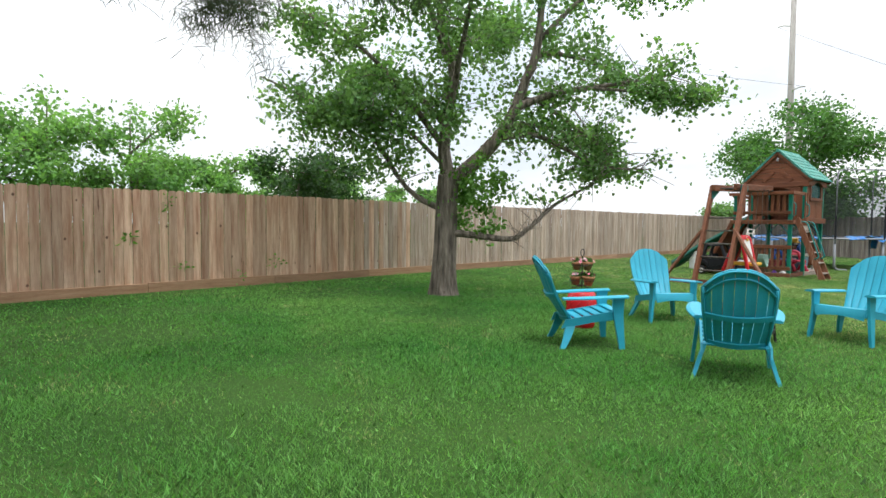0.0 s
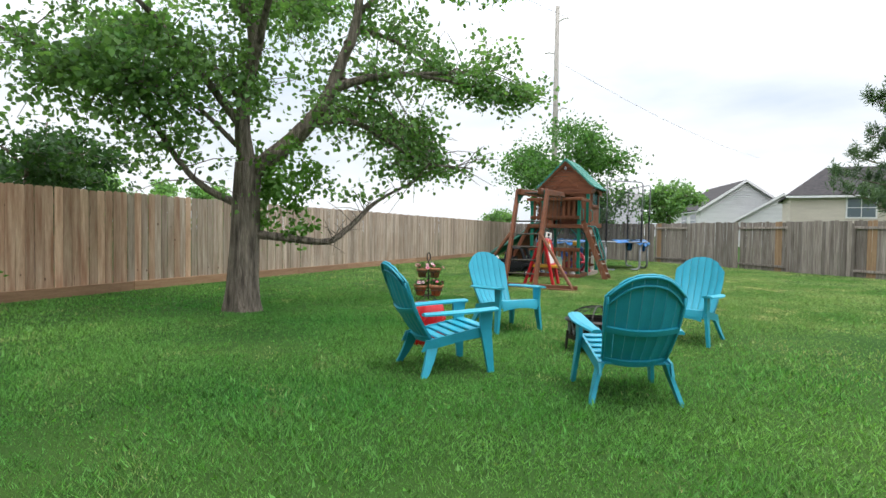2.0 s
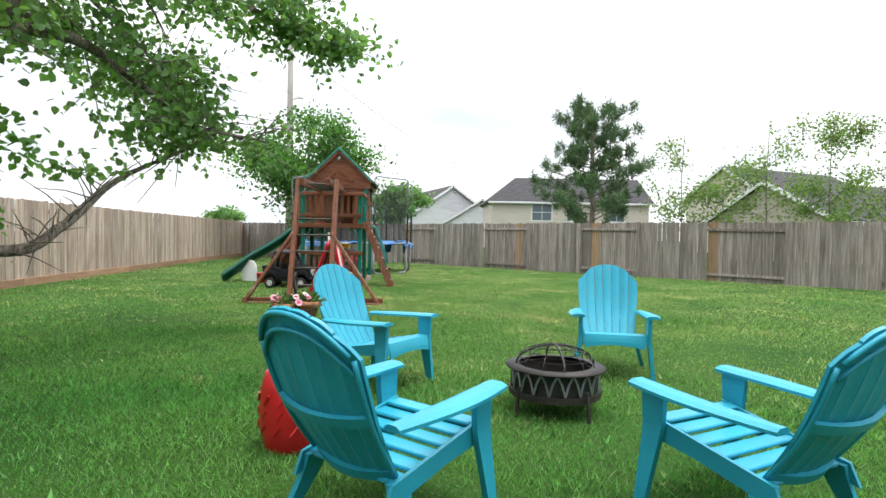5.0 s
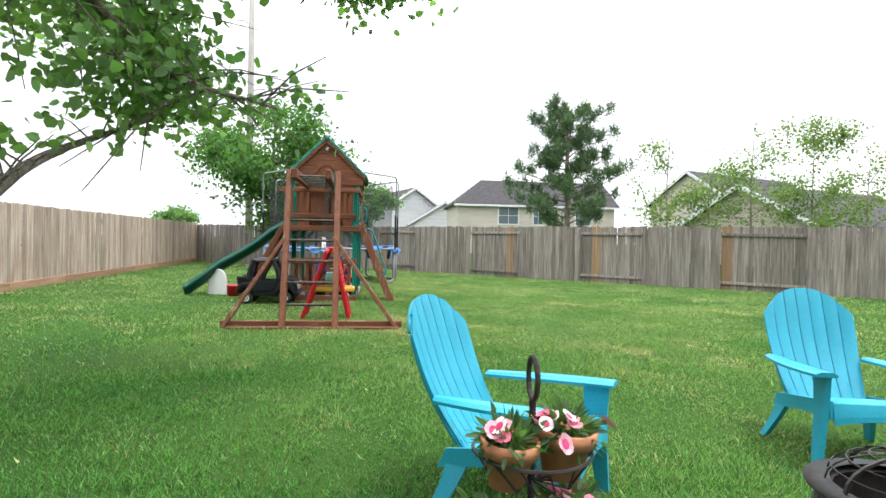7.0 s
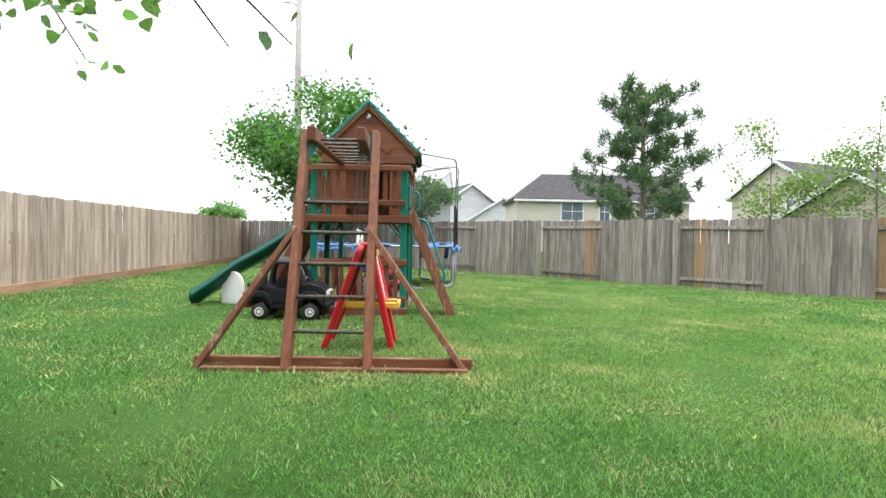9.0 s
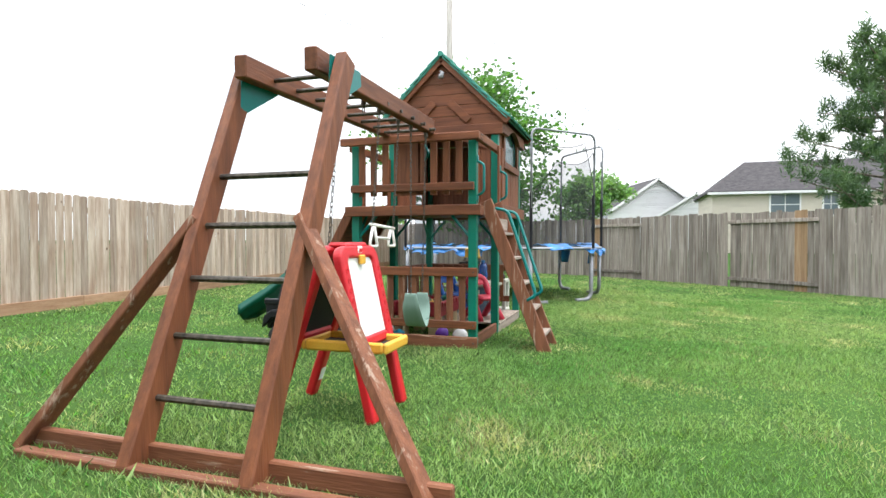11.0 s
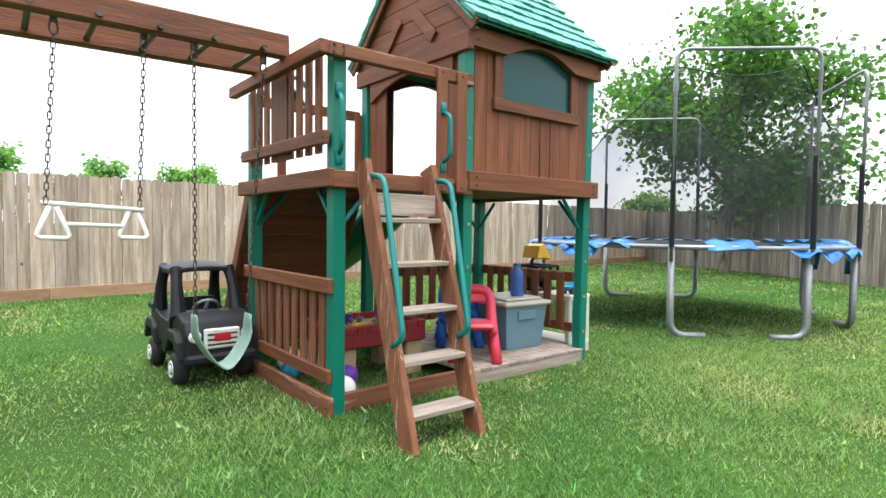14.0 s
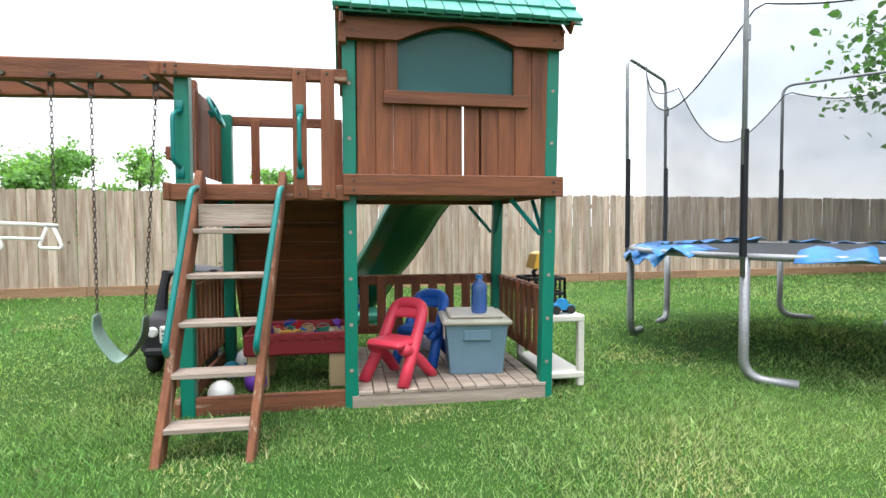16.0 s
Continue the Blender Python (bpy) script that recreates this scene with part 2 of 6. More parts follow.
def add_tube(bm, pts, radii, seg=8, cap=True, closed=False):
    """A tube along a line of points, with one radius or a radius a point."""
    pts = [Vector(p) for p in pts]
    n = len(pts)
    if not isinstance(radii, (list, tuple)):
        radii = [radii] * n
    rings, x = [], None
    for i, p in enumerate(pts):
        if closed:
            t = pts[(i + 1) % n] - pts[i - 1]
        else:
            t = pts[min(i + 1, n - 1)] - pts[max(i - 1, 0)]
        t.normalize()
        if x is None:
            x = t.orthogonal()
        x = (x - t * x.dot(t)).normalized()
        y = t.cross(x)
        rings.append([bm.verts.new(p + radii[i] * (math.cos(2 * math.pi * k / seg) * x + math.sin(2 * math.pi * k / seg) * y)) for k in range(seg)])
    for i in range(n if closed else n - 1):
        a, b = rings[i], rings[(i + 1) % n]
        for k in range(seg):
            bm.faces.new((a[k], a[(k + 1) % seg], b[(k + 1) % seg], b[k]))
    if cap and not closed:
        bm.faces.new(rings[0][::-1])
        bm.faces.new(rings[-1])
    return bm


def tube(pts, radii, seg=8, cap=True, closed=False):
    return add_tube(bmesh.new(), pts, radii, seg, cap, closed)


def arc_line(pts, r=0.1, n=5):
    """A line with its corners rounded."""
    pts = [Vector(p) for p in pts]
    out = [pts[0]]
    for a, b, c in zip(pts, pts[1:], pts[2:]):
        d = min(r, (b - a).length * 0.49, (c - b).length * 0.49)
        p, q = b + (a - b).normalized() * d, b + (c - b).normalized() * d
        for i in range(n + 1):
            t = i / n
            out.append((1 - t) ** 2 * p + 2 * t * (1 - t) * b + t * t * q)
    return out + [pts[-1]]


def spline(pts, n=6):
    """A smooth line through points."""
    pts = [Vector(p) for p in pts]
    q = [2 * pts[0] - pts[1]] + pts + [2 * pts[-1] - pts[-2]]
    out = []
    for i in range(1, len(q) - 2):
        for k in range(n):
            t = k / n
            out.append(0.5 * (2 * q[i] + (q[i + 1] - q[i - 1]) * t + (2 * q[i - 1] - 5 * q[i] + 4 * q[i + 1] - q[i + 2]) * t * t + (3 * q[i] - q[i - 1] - 3 * q[i + 1] + q[i + 2]) * t ** 3))
    return out + [pts[-1]]


def add_lathe(bm, profile, seg=24, m=None, cap=True):
    rings = []
    for r, z in profile:
        rings.append([bm.verts.new((r * math.cos(2 * math.pi * k / seg), r * math.sin(2 * math.pi * k / seg), z)) for k in range(seg)])
    for a, b in zip(rings, rings[1:]):
        for k in range(seg):
            bm.faces.new((a[k], a[(k + 1) % seg], b[(k + 1) % seg], b[k]))
    if cap:
        bm.faces.new(rings[0][::-1])
        bm.faces.new(rings[-1])
    if m is not None:
        bmesh.ops.transform(bm, matrix=m, verts=[v for r in rings for v in r])
    return bm


def lathe(profile, seg=24, m=None, cap=True):
    return add_lathe(bmesh.new(), profile, seg, m, cap)


def add_sheet(bm, f, nu, nv, thick=0.0):
    """A sheet of points f(u, v), u and v from 0 to 1, with a second side at f(u, v, 1) when thick."""
    g = [[[bm.verts.new(f(i / nu, j / nv, s)) for j in range(nv + 1)] for i in range(nu + 1)] for s in ((0, 1) if thick else (0,))]
    for s, gg in enumerate(g):
        for i in range(nu):
            for j in range(nv):
                q = (gg[i][j], gg[i + 1][j], gg[i + 1][j + 1], gg[i][j + 1])
                bm.faces.new(q if s == 0 else q[::-1])
    if thick:
        a, b = g
        for i in range(nu):
            bm.faces.new((a[i][0], b[i][0], b[i + 1][0], a[i + 1][0]))
            bm.faces.new((a[i][nv], a[i + 1][nv], b[i + 1][nv], b[i][nv]))
        for j in range(nv):
            bm.faces.new((a[0][j], a[0][j + 1], b[0][j + 1], b[0][j]))
            bm.faces.new((a[nu][j], b[nu][j], b[nu][j + 1], a[nu][j + 1]))
    return bm


def add_prism(bm, outline, axis, d0, d1, m=None):
    """A flat outline (a, b) drawn out along an axis ('x': a=y, b=z; 'y': a=x, b=z; 'z': a=x, b=y)."""
    def at(a, b, d):
        return {"x": (d, a, b), "y": (a, d, b), "z": (a, b, d)}[axis]
    p = [bm.verts.new(at(a, b, d0)) for a, b in outline]
    q = [bm.verts.new(at(a, b, d1)) for a, b in outline]
    n = len(p)
    bm.faces.new(p[::-1])
    bm.faces.new(q)
    for i in range(n):
        bm.faces.new((p[i], p[(i + 1) % n], q[(i + 1) % n], q[i]))
    bmesh.ops.recalc_face_normals(bm, faces=bm.faces[:])
    if m is not None:
        bmesh.ops.transform(bm, matrix=m, verts=p + q)
    return bm


def prism(outline, axis, d0, d1, m=None):
    return add_prism(bmesh.new(), outline, axis, d0, d1, m)


def soft(ob, width=0.008, segments=2):
    md = ob.modifiers.new("bevel", "BEVEL")
    md.width, md.segments, md.limit_method = width, segments, "ANGLE"
    return ob


# ---- ground ----
CORNER, BEND, FAR_END = Vector((31.7, 12.25)), Vector((27.2, 3.5)), Vector((11.6, -13.9))


def fence_y(x):
    """The cedar fence runs straight, a little askew to the lawn."""
    return 9.85 + 0.0757 * x


FENCE_YAW = math.degrees(math.atan(0.0757))


def ground_z(x, y):
    """The lawn is all but flat; it falls a little towards the back fence."""
    e = min(1, max(0, (x + 0.8 * -y - 17) / 8.0))
    return -0.05 * e + 0.012 * noise.noise(Vector((x * 0.5, y * 0.5, 0)))


bm = bmesh.new()
xs = [-900, -200, -60, -30] + [-12 + 0.75 * i for i in range(74)] + [60, 90, 200, 900]
ys = [-900, -200, -60, -30] + [-20 + 0.75 * i for i in range(50)] + [30, 60, 200, 900]
gv = [[bm.verts.new((x, y, ground_z(x, y) if abs(x) < 50 and abs(y) < 40 else -0.05)) for y in ys] for x in xs]
for i in range(len(xs) - 1):
    for j in range(len(ys) - 1):
        bm.faces.new((gv[i][j], gv[i + 1][j], gv[i + 1][j + 1], gv[i][j + 1]))
ground = tagged(mesh_ob("ground", bm, M["lawn"], smooth=True), "green mown lawn with thin yellowish patches", "lawn", kind="structure")


# ---- fences ----
def picket_mesh(name, w, h, mat, notch=0.028, t=0.016):
    bm = prism([(-w / 2, 0), (w / 2, 0), (w / 2, h - notch), (w / 2 - notch, h), (-w / 2 + notch, h), (-w / 2, h - notch)], "y", -t / 2, t / 2)
    up = [e for e in bm.edges if abs(e.verts[0].co.z - e.verts[1].co.z) > 1]
    bmesh.ops.bevel(bm, geom=up, offset=0.006, segments=1, affect="EDGES")
    me = bpy.data.meshes.new(name)
    bm.to_mesh(me)
    bm.free()
    me.materials.append(mat)
    return me


def picket(me, parent, x, y, z, yaw, lean=0.0):
    ob = new("picket", me)
    ob.parent = parent
    ob.matrix_basis = pose(x, y, z, 0, lean, yaw)
    return ob


rng = random.Random(4)
fence_a = thing("wall_north", pose(0, 0, 0), "new brown cedar dog-ear picket fence with kickboard", "fence", kind="structure")
sizes = ((0.1432, 1.76), (0.1438, 1.765), (0.1425, 1.755))
cedar = [picket_mesh("cedar_picket", w, h, M["cedar"]) for w, h in sizes]
cedar_red = [picket_mesh("reddish_cedar_picket", w, h, M["cedar_red"]) for w, h in sizes]
x = -6.0
while x < CORNER.x:
    me = rng.choice(cedar_red if rng.uniform(5.0, 9.0) > x else cedar)
    picket(me, fence_a, x, fence_y(x) + rng.uniform(-0.010, 0.010), 0.075 + rng.uniform(-0.012, 0.012), 180 + FENCE_YAW + rng.uniform(-2.2, 2.2), rng.uniform(-0.2, 0.2))
    x += 0.1471
for i in range(16):
    x0 = -6.1 + i * 2.44
    x1 = min(x0 + 2.432, CORNER.x)
    lo = ground_z(x0, fence_y(x0))
    part("kickboard", beam((x0, fence_y(x0) - 0.03, lo + 0.07), (x1, fence_y(x1) - 0.03, lo + 0.07), 0.036, 0.20, 0.004), M["cedar_dark"], fence_a)
for z in (0.35, 0.98, 1.6):
    part("rail", beam((-6, fence_y(-6) + 0.04, z), (CORNER.x, fence_y(CORNER.x) + 0.04, z), 0.04, 0.09, 0), M["cedar_dark"], fence_a)

fence_b = thing("wall_east", pose(0, 0, 0), "old weathered grey picket fence with panels facing both ways", "fence", kind="structure")
grey = [picket_mesh("grey_picket", w, h, M["grey_wood"], 0.02) for w, h in ((0.1335, 1.83), (0.134, 1.85), (0.1325, 1.82))]
fresh = picket_mesh("newer_picket", 0.138, 1.84, M["grey_new"], 0.02)
# stretches along the fence, in metres from the bend, whose rails face the lawn
OPEN = [(-0.15, 2.05), (4.62, 6.72), (9.0, 11.05), (13.15, 15.3), (17.4, 19.5)]
for a, b, first in ((CORNER, BEND, True), (BEND, FAR_END, False)):
    d = (b - a)
    ln = d.length
    d.normalize()
    nrm = Vector((-d.y, d.x))
    if nrm.x > 0:
        nrm = -nrm
    yaw = math.degrees(math.atan2(d.y, d.x))
    s = 0.07
    while s < ln:
        rec = (not first) and any(o0 <= s <= o1 for o0, o1 in OPEN)
        p = a + d * s - nrm * (0.10 if rec else 0.0)
        zb = ground_z(p.x, p.y)
        me = rng.choice(grey)
        if rec and any(abs(s - q) < 0.15 for q in (0.3, 6.35, 9.5, 13.3)):
            me = fresh
        lean = rng.uniform(-0.35, 0.35)
        picket(me, fence_b, p.x, p.y, zb - 0.03 + rng.uniform(-0.012, 0.012), yaw, lean)
        s += 0.1375
    if not first:
        for o0, o1 in OPEN:
            for z in (0.20, 1.58):
                p, q = a + d * (o0 - 0.03) - nrm * 0.055, a + d * (o1 + 0.03) - nrm * 0.055
                part("rail", beam((p.x, p.y, ground_z(p.x, p.y) + z), (q.x, q.y, ground_z(q.x, q.y) + z + rng.uniform(-0.02, 0.02)), 0.04, 0.085), M["grey_wood"], fence_b)
            for o in (o0 - 0.04, o1 + 0.04):
                p = a + d * o - nrm * 0.06
                part("post", box(p.x - 0.045, p.y - 0.045, -0.2, p.x + 0.045, p.y + 0.045, ground_z(p.x, p.y) + 1.72), M["grey_wood"], fence_b)

# ---- plain sky-blocking wall and side fence added behind the walk, never in view ----
M["plain_wall"] = material("unseen_brick_wall", (0.22, 0.13, 0.10), (0.30, 0.19, 0.15), 4.0, 0.9, bump=0.2, bump_scale=20.0)
tagged(mesh_ob("wall_west", box(-6.5, -16, -0.3, -6.2, 9.6, 6.2, 0), M["plain_wall"]), "plain unseen wall added to block the sky behind the lawn", "wall", kind="structure")
tagged(mesh_ob("wall_south", box(-6.2, -16.3, -0.3, 9.4, -16.0, 1.8, 0), M["grey_wood"]), "plain unseen side fence added to close the lawn", "fence", kind="structure")

# ---- play tower ----
TX0, TX1, TX2, TY0, TY1 = 14.37, 15.375, 16.70, 3.90, 5.20
DECK = 1.45
tower = thing("play_tower", pose(0, 0, 0), "brown stained wooden play tower with green posts and green shingle roof", "playset")


def P(name, bm, mat, label="", smooth=False, parent=None):
    return part(name, bm, M[mat] if isinstance(mat, str) else mat, parent or tower, label, smooth)


for x, top in ((TX0, 2.13), (TX1, 2.40), (TX2, 2.40)):
    for y in (TY0, TY1):
        lean = 0.05 if x == TX2 else 0.0
        P("post", beam((x, y, -0.1), (x + lean, y, top), 0.085, 0.085, 0.006, (0, 1, 0)), "green_post", "dark green vinyl-clad post")
# white screw caps on the posts
for x in (TX1, TX2):
    for z in (0.25, 0.55, 0.85, 1.15, 1.75, 2.1):
        P("screw_cap", lathe([(0.012, 0), (0.012, 0.004)], 10, pose(x + (0.02 * z if x == TX2 else 0), TY0 - 0.0435, z, 90)), M["bare"])
# floor of the deck
for i in range(16):
    x = TX0 - 0.05 + i * 0.15
    P("deck_board", box(x, TY0 - 0.04, DECK - 0.03, x + 0.142, TY1 + 0.04, DECK, 0.003), "stain_y")
for y in (TY0 - 0.065, TY1 + 0.065):
    P("rim_joist", box(TX0 - 0.08, y - 0.02, DECK - 0.10, TX1 + 0.0, y + 0.02, DECK, 0.006), "peel_x")
P("rim_joist", box(TX0 - 0.10, TY0 - 0.10, DECK - 0.10, TX0 - 0.06, TY1 + 0.1, DECK + 0.005, 0.006), "stain_y")
# upper railings
P("top_rail", box(TX0 - 0.10, TY0 - 0.10, 2.09, TX1 - 0.01, TY0 - 0.045, 2.17), "peel_x", "weathered top rail with peeling stain")
P("top_rail", box(TX0 - 0.16, TY0 - 0.10, 2.09, TX0 - 0.10, TY1 + 0.12, 2.17), "stain_y")
P("top_rail", box(TX0 - 0.02, TY1 + 0.045, 2.05, TX1 - 0.05, TY1 + 0.085, 2.13), "stain_x")
P("mid_rail", box(TX0 - 0.10, TY0 - 0.03, 1.60, TX0 - 0.06, TY1 + 0.03, 1.68), "stain_y")
for i in range(9):
    y = TY0 + 0.10 + i * 0.135
    if i != 4:
        P("baluster", box(TX0 - 0.058, y, 1.56, TX0 - 0.036, y + 0.07, 2.14, 0.004), "stain_z")
P("baluster", box(TX0 - 0.058, 4.45, 1.56, TX0 - 0.036, 4.68, 2.14, 0.004), "stain_z")
for x in (14.56, 15.26):
    P("baluster", box(x, TY1 + 0.02, DECK, x + 0.07, TY1 + 0.043, 2.1, 0.004), "stain_z")
for x in (15.03, 15.20):
    P("gate_board", box(x, TY0 - 0.124, 1.36, x + 0.085, TY0 - 0.102, 2.155, 0.004), "stain_z")


def grab(x, y, z0, z1, dx=0.0, dy=-0.07):
    b = tube(arc_line([(x, y, z0 + 0.03), (x + dx, y + dy, z0 + 0.06), (x + dx, y + dy, z1 - 0.06), (x, y, z1 - 0.03)], 0.05), 0.014, 8)
    for z in (z0, z1):
        add_box(b, x - 0.022, y - 0.005, z - 0.035, x + 0.022, y + 0.006, z + 0.035, 0.002)
    return P("grab_handle", b, "teal", "dark teal metal grab handle", True)


grab(15.075, TY0 - 0.128, 1.52, 1.90)
grab(TX0 - 0.01, TY0 - 0.05, 1.52, 1.92, -0.02)
# steering wheel on the side railing
bs = tube([(0.11 * math.cos(a * math.pi / 8), 0.11 * math.sin(a * math.pi / 8), 0) for a in range(16)], 0.014, 8, closed=True)
for a in range(3):
    add_tube(bs, [(0, 0, -0.02), (0.105 * math.cos(a * 2.094), 0.105 * math.sin(a * 2.094), 0)], 0.011, 6)
add_lathe(bs, [(0.03, -0.05), (0.03, 0.0)], 12)
bmesh.ops.transform(bs, matrix=pose(TX0 + 0.06, 4.52, 2.02, 0, 65, 0), verts=bs.verts[:])
P("steering_wheel", bs, "teal", "small teal plastic steering wheel", True)
# little house: lower apron, walls, fascia
HX0, HX1 = 15.33, 16.80
for y0, y1 in ((TY0 - 0.10, TY0 - 0.045), (TY1 + 0.045, TY1 + 0.10)):
    P("apron_board", box(HX0, y0, 1.385, HX1, y1, 1.52), "stain_x")
    cut = [(15.685 + 0.775 * i / 14, 2.37 + 0.11 * math.sin(math.pi * i / 14)) for i in range(15)]
    P("fascia", prism([(HX0 + 0.02, 2.50), (HX0 + 0.02, 2.37)] + cut + [(HX1, 2.37), (HX1, 2.50)], "y", y0, y1), "stain_x", "board with an arched cut over the window")
P("apron_board", box(HX1 - 0.05, TY0 - 0.045, 1.39, HX1, TY1 + 0.045, 1.51), "stain_y")
for i in range(11):
    x = 15.425 + i * 0.117
    zt = 1.99 if 1 < i < 9 else 2.4
    P("wall_board", box(x, TY0 - 0.035, 1.44, x + (0.1155 if i not in (5, 6) else 0.103), TY0 - 0.015, zt, 0.004), "stain_z")
    if i < 2 or i > 8:
        P("wall_board", box(x, TY1 + 0.015, 1.44, x + 0.114, TY1 + 0.035, 2.4, 0.004), "stain_z")
for i in range(11):
    y = TY0 + 0.03 + i * 0.115
    P("wall_board", box(HX1 - 0.045, y, 1.44, HX1 - 0.025, y + 0.1155, 2.45, 0.004), "stain_z")
for x in (15.60, 16.46):
    P("window_board", box(x, TY0 - 0.062, 2.05, x + 0.085, TY0 - 0.04, 2.40, 0.004), "stain_z")
P("window_sill", box(15.59, TY0 - 0.072, 1.975, 16.56, TY0 - 0.04, 2.06, 0.005), "stain_x")
glass = bpy.data.materials.new("tinted_window")
glass.use_nodes = True
gb = glass.node_tree.nodes["Principled BSDF"]
gb.inputs["Base Color"].default_value, gb.inputs["Roughness"].default_value = (0.03, 0.12, 0.12, 1), 0.12
gb.inputs["Transmission Weight"].default_value, gb.inputs["IOR"].default_value = 0.35, 1.3
P("window_pane", box(15.68, TY0 - 0.03, 2.05, 16.47, TY0 - 0.024, 2.49, 0), glass, "dark teal tinted plastic window")
# gables facing along the beam, each of level boards
RID, EAVE, YM = 3.25, 2.46, (TY0 + TY1) / 2
for gx, dirn in ((HX0 + 0.03, -1), (HX1 - 0.03, 1)):
    n = 6
    for i in range(n):
        z0, z1 = EAVE + (RID - EAVE) * i / n, EAVE + (RID - EAVE) * (i + 1) / n - 0.006
        h0, h1 = (0.80 * (RID - z0) / (RID - EAVE)), (0.80 * (RID - z1) / (RID - EAVE))
        P("gable_board", prism([(YM - h0, z0), (YM + h0, z0), (YM + h1, z1), (YM - h1, z1)], "x", gx, gx + 0.02 * dirn), "stain_y")
    for s in (-1, 1):
        P("gable_trim", beam((gx + 0.035 * dirn, YM + s * 0.34, EAVE + 0.06), (gx + 0.035 * dirn, YM + s * 0.10, EAVE + 0.30), 0.02, 0.09, 0.004), "stain_y")
        P("barge_board", beam((gx + 0.055 * dirn, YM + s * 0.82, EAVE + 0.02), (gx + 0.055 * dirn, YM, RID + 0.02), 0.02, 0.08, 0.004), "stain_y")
P("gable_beam", box(HX0 - 0.02, TY0 - 0.10, 2.34, HX0 + 0.03, TY1 + 0.10, 2.47), "stain_y")
door_arch = [(TY0 + 0.10, 2.34)] + [(TY0 + 0.10 + 1.10 * i / 10, 2.18 + 0.14 * math.sin(math.pi * i / 10)) for i in range(11)] + [(TY0 + 1.20, 2.34)]
P("door_arch", prism(door_arch, "x", HX0 + 0.0, HX0 + 0.025), "stain_y")
for y in (TY0 + 0.05, TY1 - 0.30):
    for k in range(2):
        P("door_board", box(HX0 + 0.03, y + 0.125 * k, 1.45, HX0 + 0.05, y + 0.125 * k + 0.12, 2.36, 0.004), "stain_z")
lamp_b = lathe([(0.028, 0), (0.034, 0.03), (0.02, 0.08), (0.012, 0.09)], 12, pose(HX0 - 0.06, YM, RID - 0.22, 20))
add_tube(lamp_b, [(HX0, YM, RID - 0.12), (HX0 - 0.06, YM, RID - 0.13)], 0.012, 6)
P("gable_lamp", lamp_b, "steel", "small white security lamp under the gable", True)
# roof: courses of plastic shingles on both slopes
slope = math.atan2(RID - EAVE, 0.80)
for s in (-1, 1):
    run = 1.12
    P("roof_deck", beam((HX0 - 0.05, YM + s * 0.41, (RID + EAVE) / 2 + 0.05), (HX1 + 0.1, YM + s * 0.41, (RID + EAVE) / 2 + 0.05), run, 0.012, 0.002, (0, s * math.sin(slope), math.cos(slope))), "green_roof")
    rows = 7
    for r in range(rows):
        d0 = run * (1 - (r + 1) / rows) - 0.0
        for k in range(14):
            w = 1.62 / 14
            x = HX0 - 0.055 + k * w
            ln = run / rows * (1.25 + rng.uniform(-0.06, 0.10))
            b = bmesh.new()
            a0 = d0
            m = Matrix.Translation((0, YM, RID + 0.07)) @ Matrix.Rotation(-s * slope, 4, "X")
            add_box(b, x + 0.003, 0.0, 0.0, x + w - 0.003, s * ln, 0.022 + rng.uniform(0, 0.008), 0.003, m @ Matrix.Translation((0, s * a0, 0)) @ Matrix.Rotation(s * 0.10, 4, "X"))
            P("shingle", b, "green_roof")
P("ridge_cap", tube([(HX0 - 0.07, YM, RID + 0.08), (HX1 + 0.11, YM, RID + 0.08)], 0.035, 8), "green_roof")
# bolt heads
for x, z in ((14.30, 2.15), (14.36, 2.11), (14.36, 2.15), (14.30, 2.11), (15.07, 2.13), (15.24, 2.13), (15.07, 1.39), (15.24, 1.39)):
    P("bolt", lathe([(0.009, 0), (0.008, 0.006), (0.0, 0.007)], 8, pose(x, TY0 - 0.124 if x > 14.9 else TY0 - 0.10, z, 90)), "bolt")
for x in (15.40, 16.73):
    for z in (1.42, 1.48, 2.42):
        P("bolt", lathe([(0.009, 0), (0.008, 0.006), (0.0, 0.007)], 8, pose(x, TY0 - 0.10, z, 90)), "bolt")
for y in (TY0 - 0.02, TY1 + 0.02):
    for z in (1.64, 0.775, 0.24, 0.06):
        P("bolt", lathe([(0.009, 0), (0.008, 0.006), (0.0, 0.007)], 8, pose(TX0 - (0.10 if z > 1 else 0.075), y, z, 0, -90)), "bolt")
# knee braces
for x in (TX0, TX1, TX2):
    for y, s in ((TY0, 1), (TY1, -1)):
        P("knee_brace", tube([(x, y + s * 0.03, 1.13), (x, y + s * 0.24, 1.37)], 0.016, 6), "teal")
        if x != TX1:
            q = 1 if x == TX0 else -1
            P("knee_brace", tube([(x + q * 0.03, y, 1.13), (x + q * 0.24, y, 1.37)], 0.016, 6), "teal")
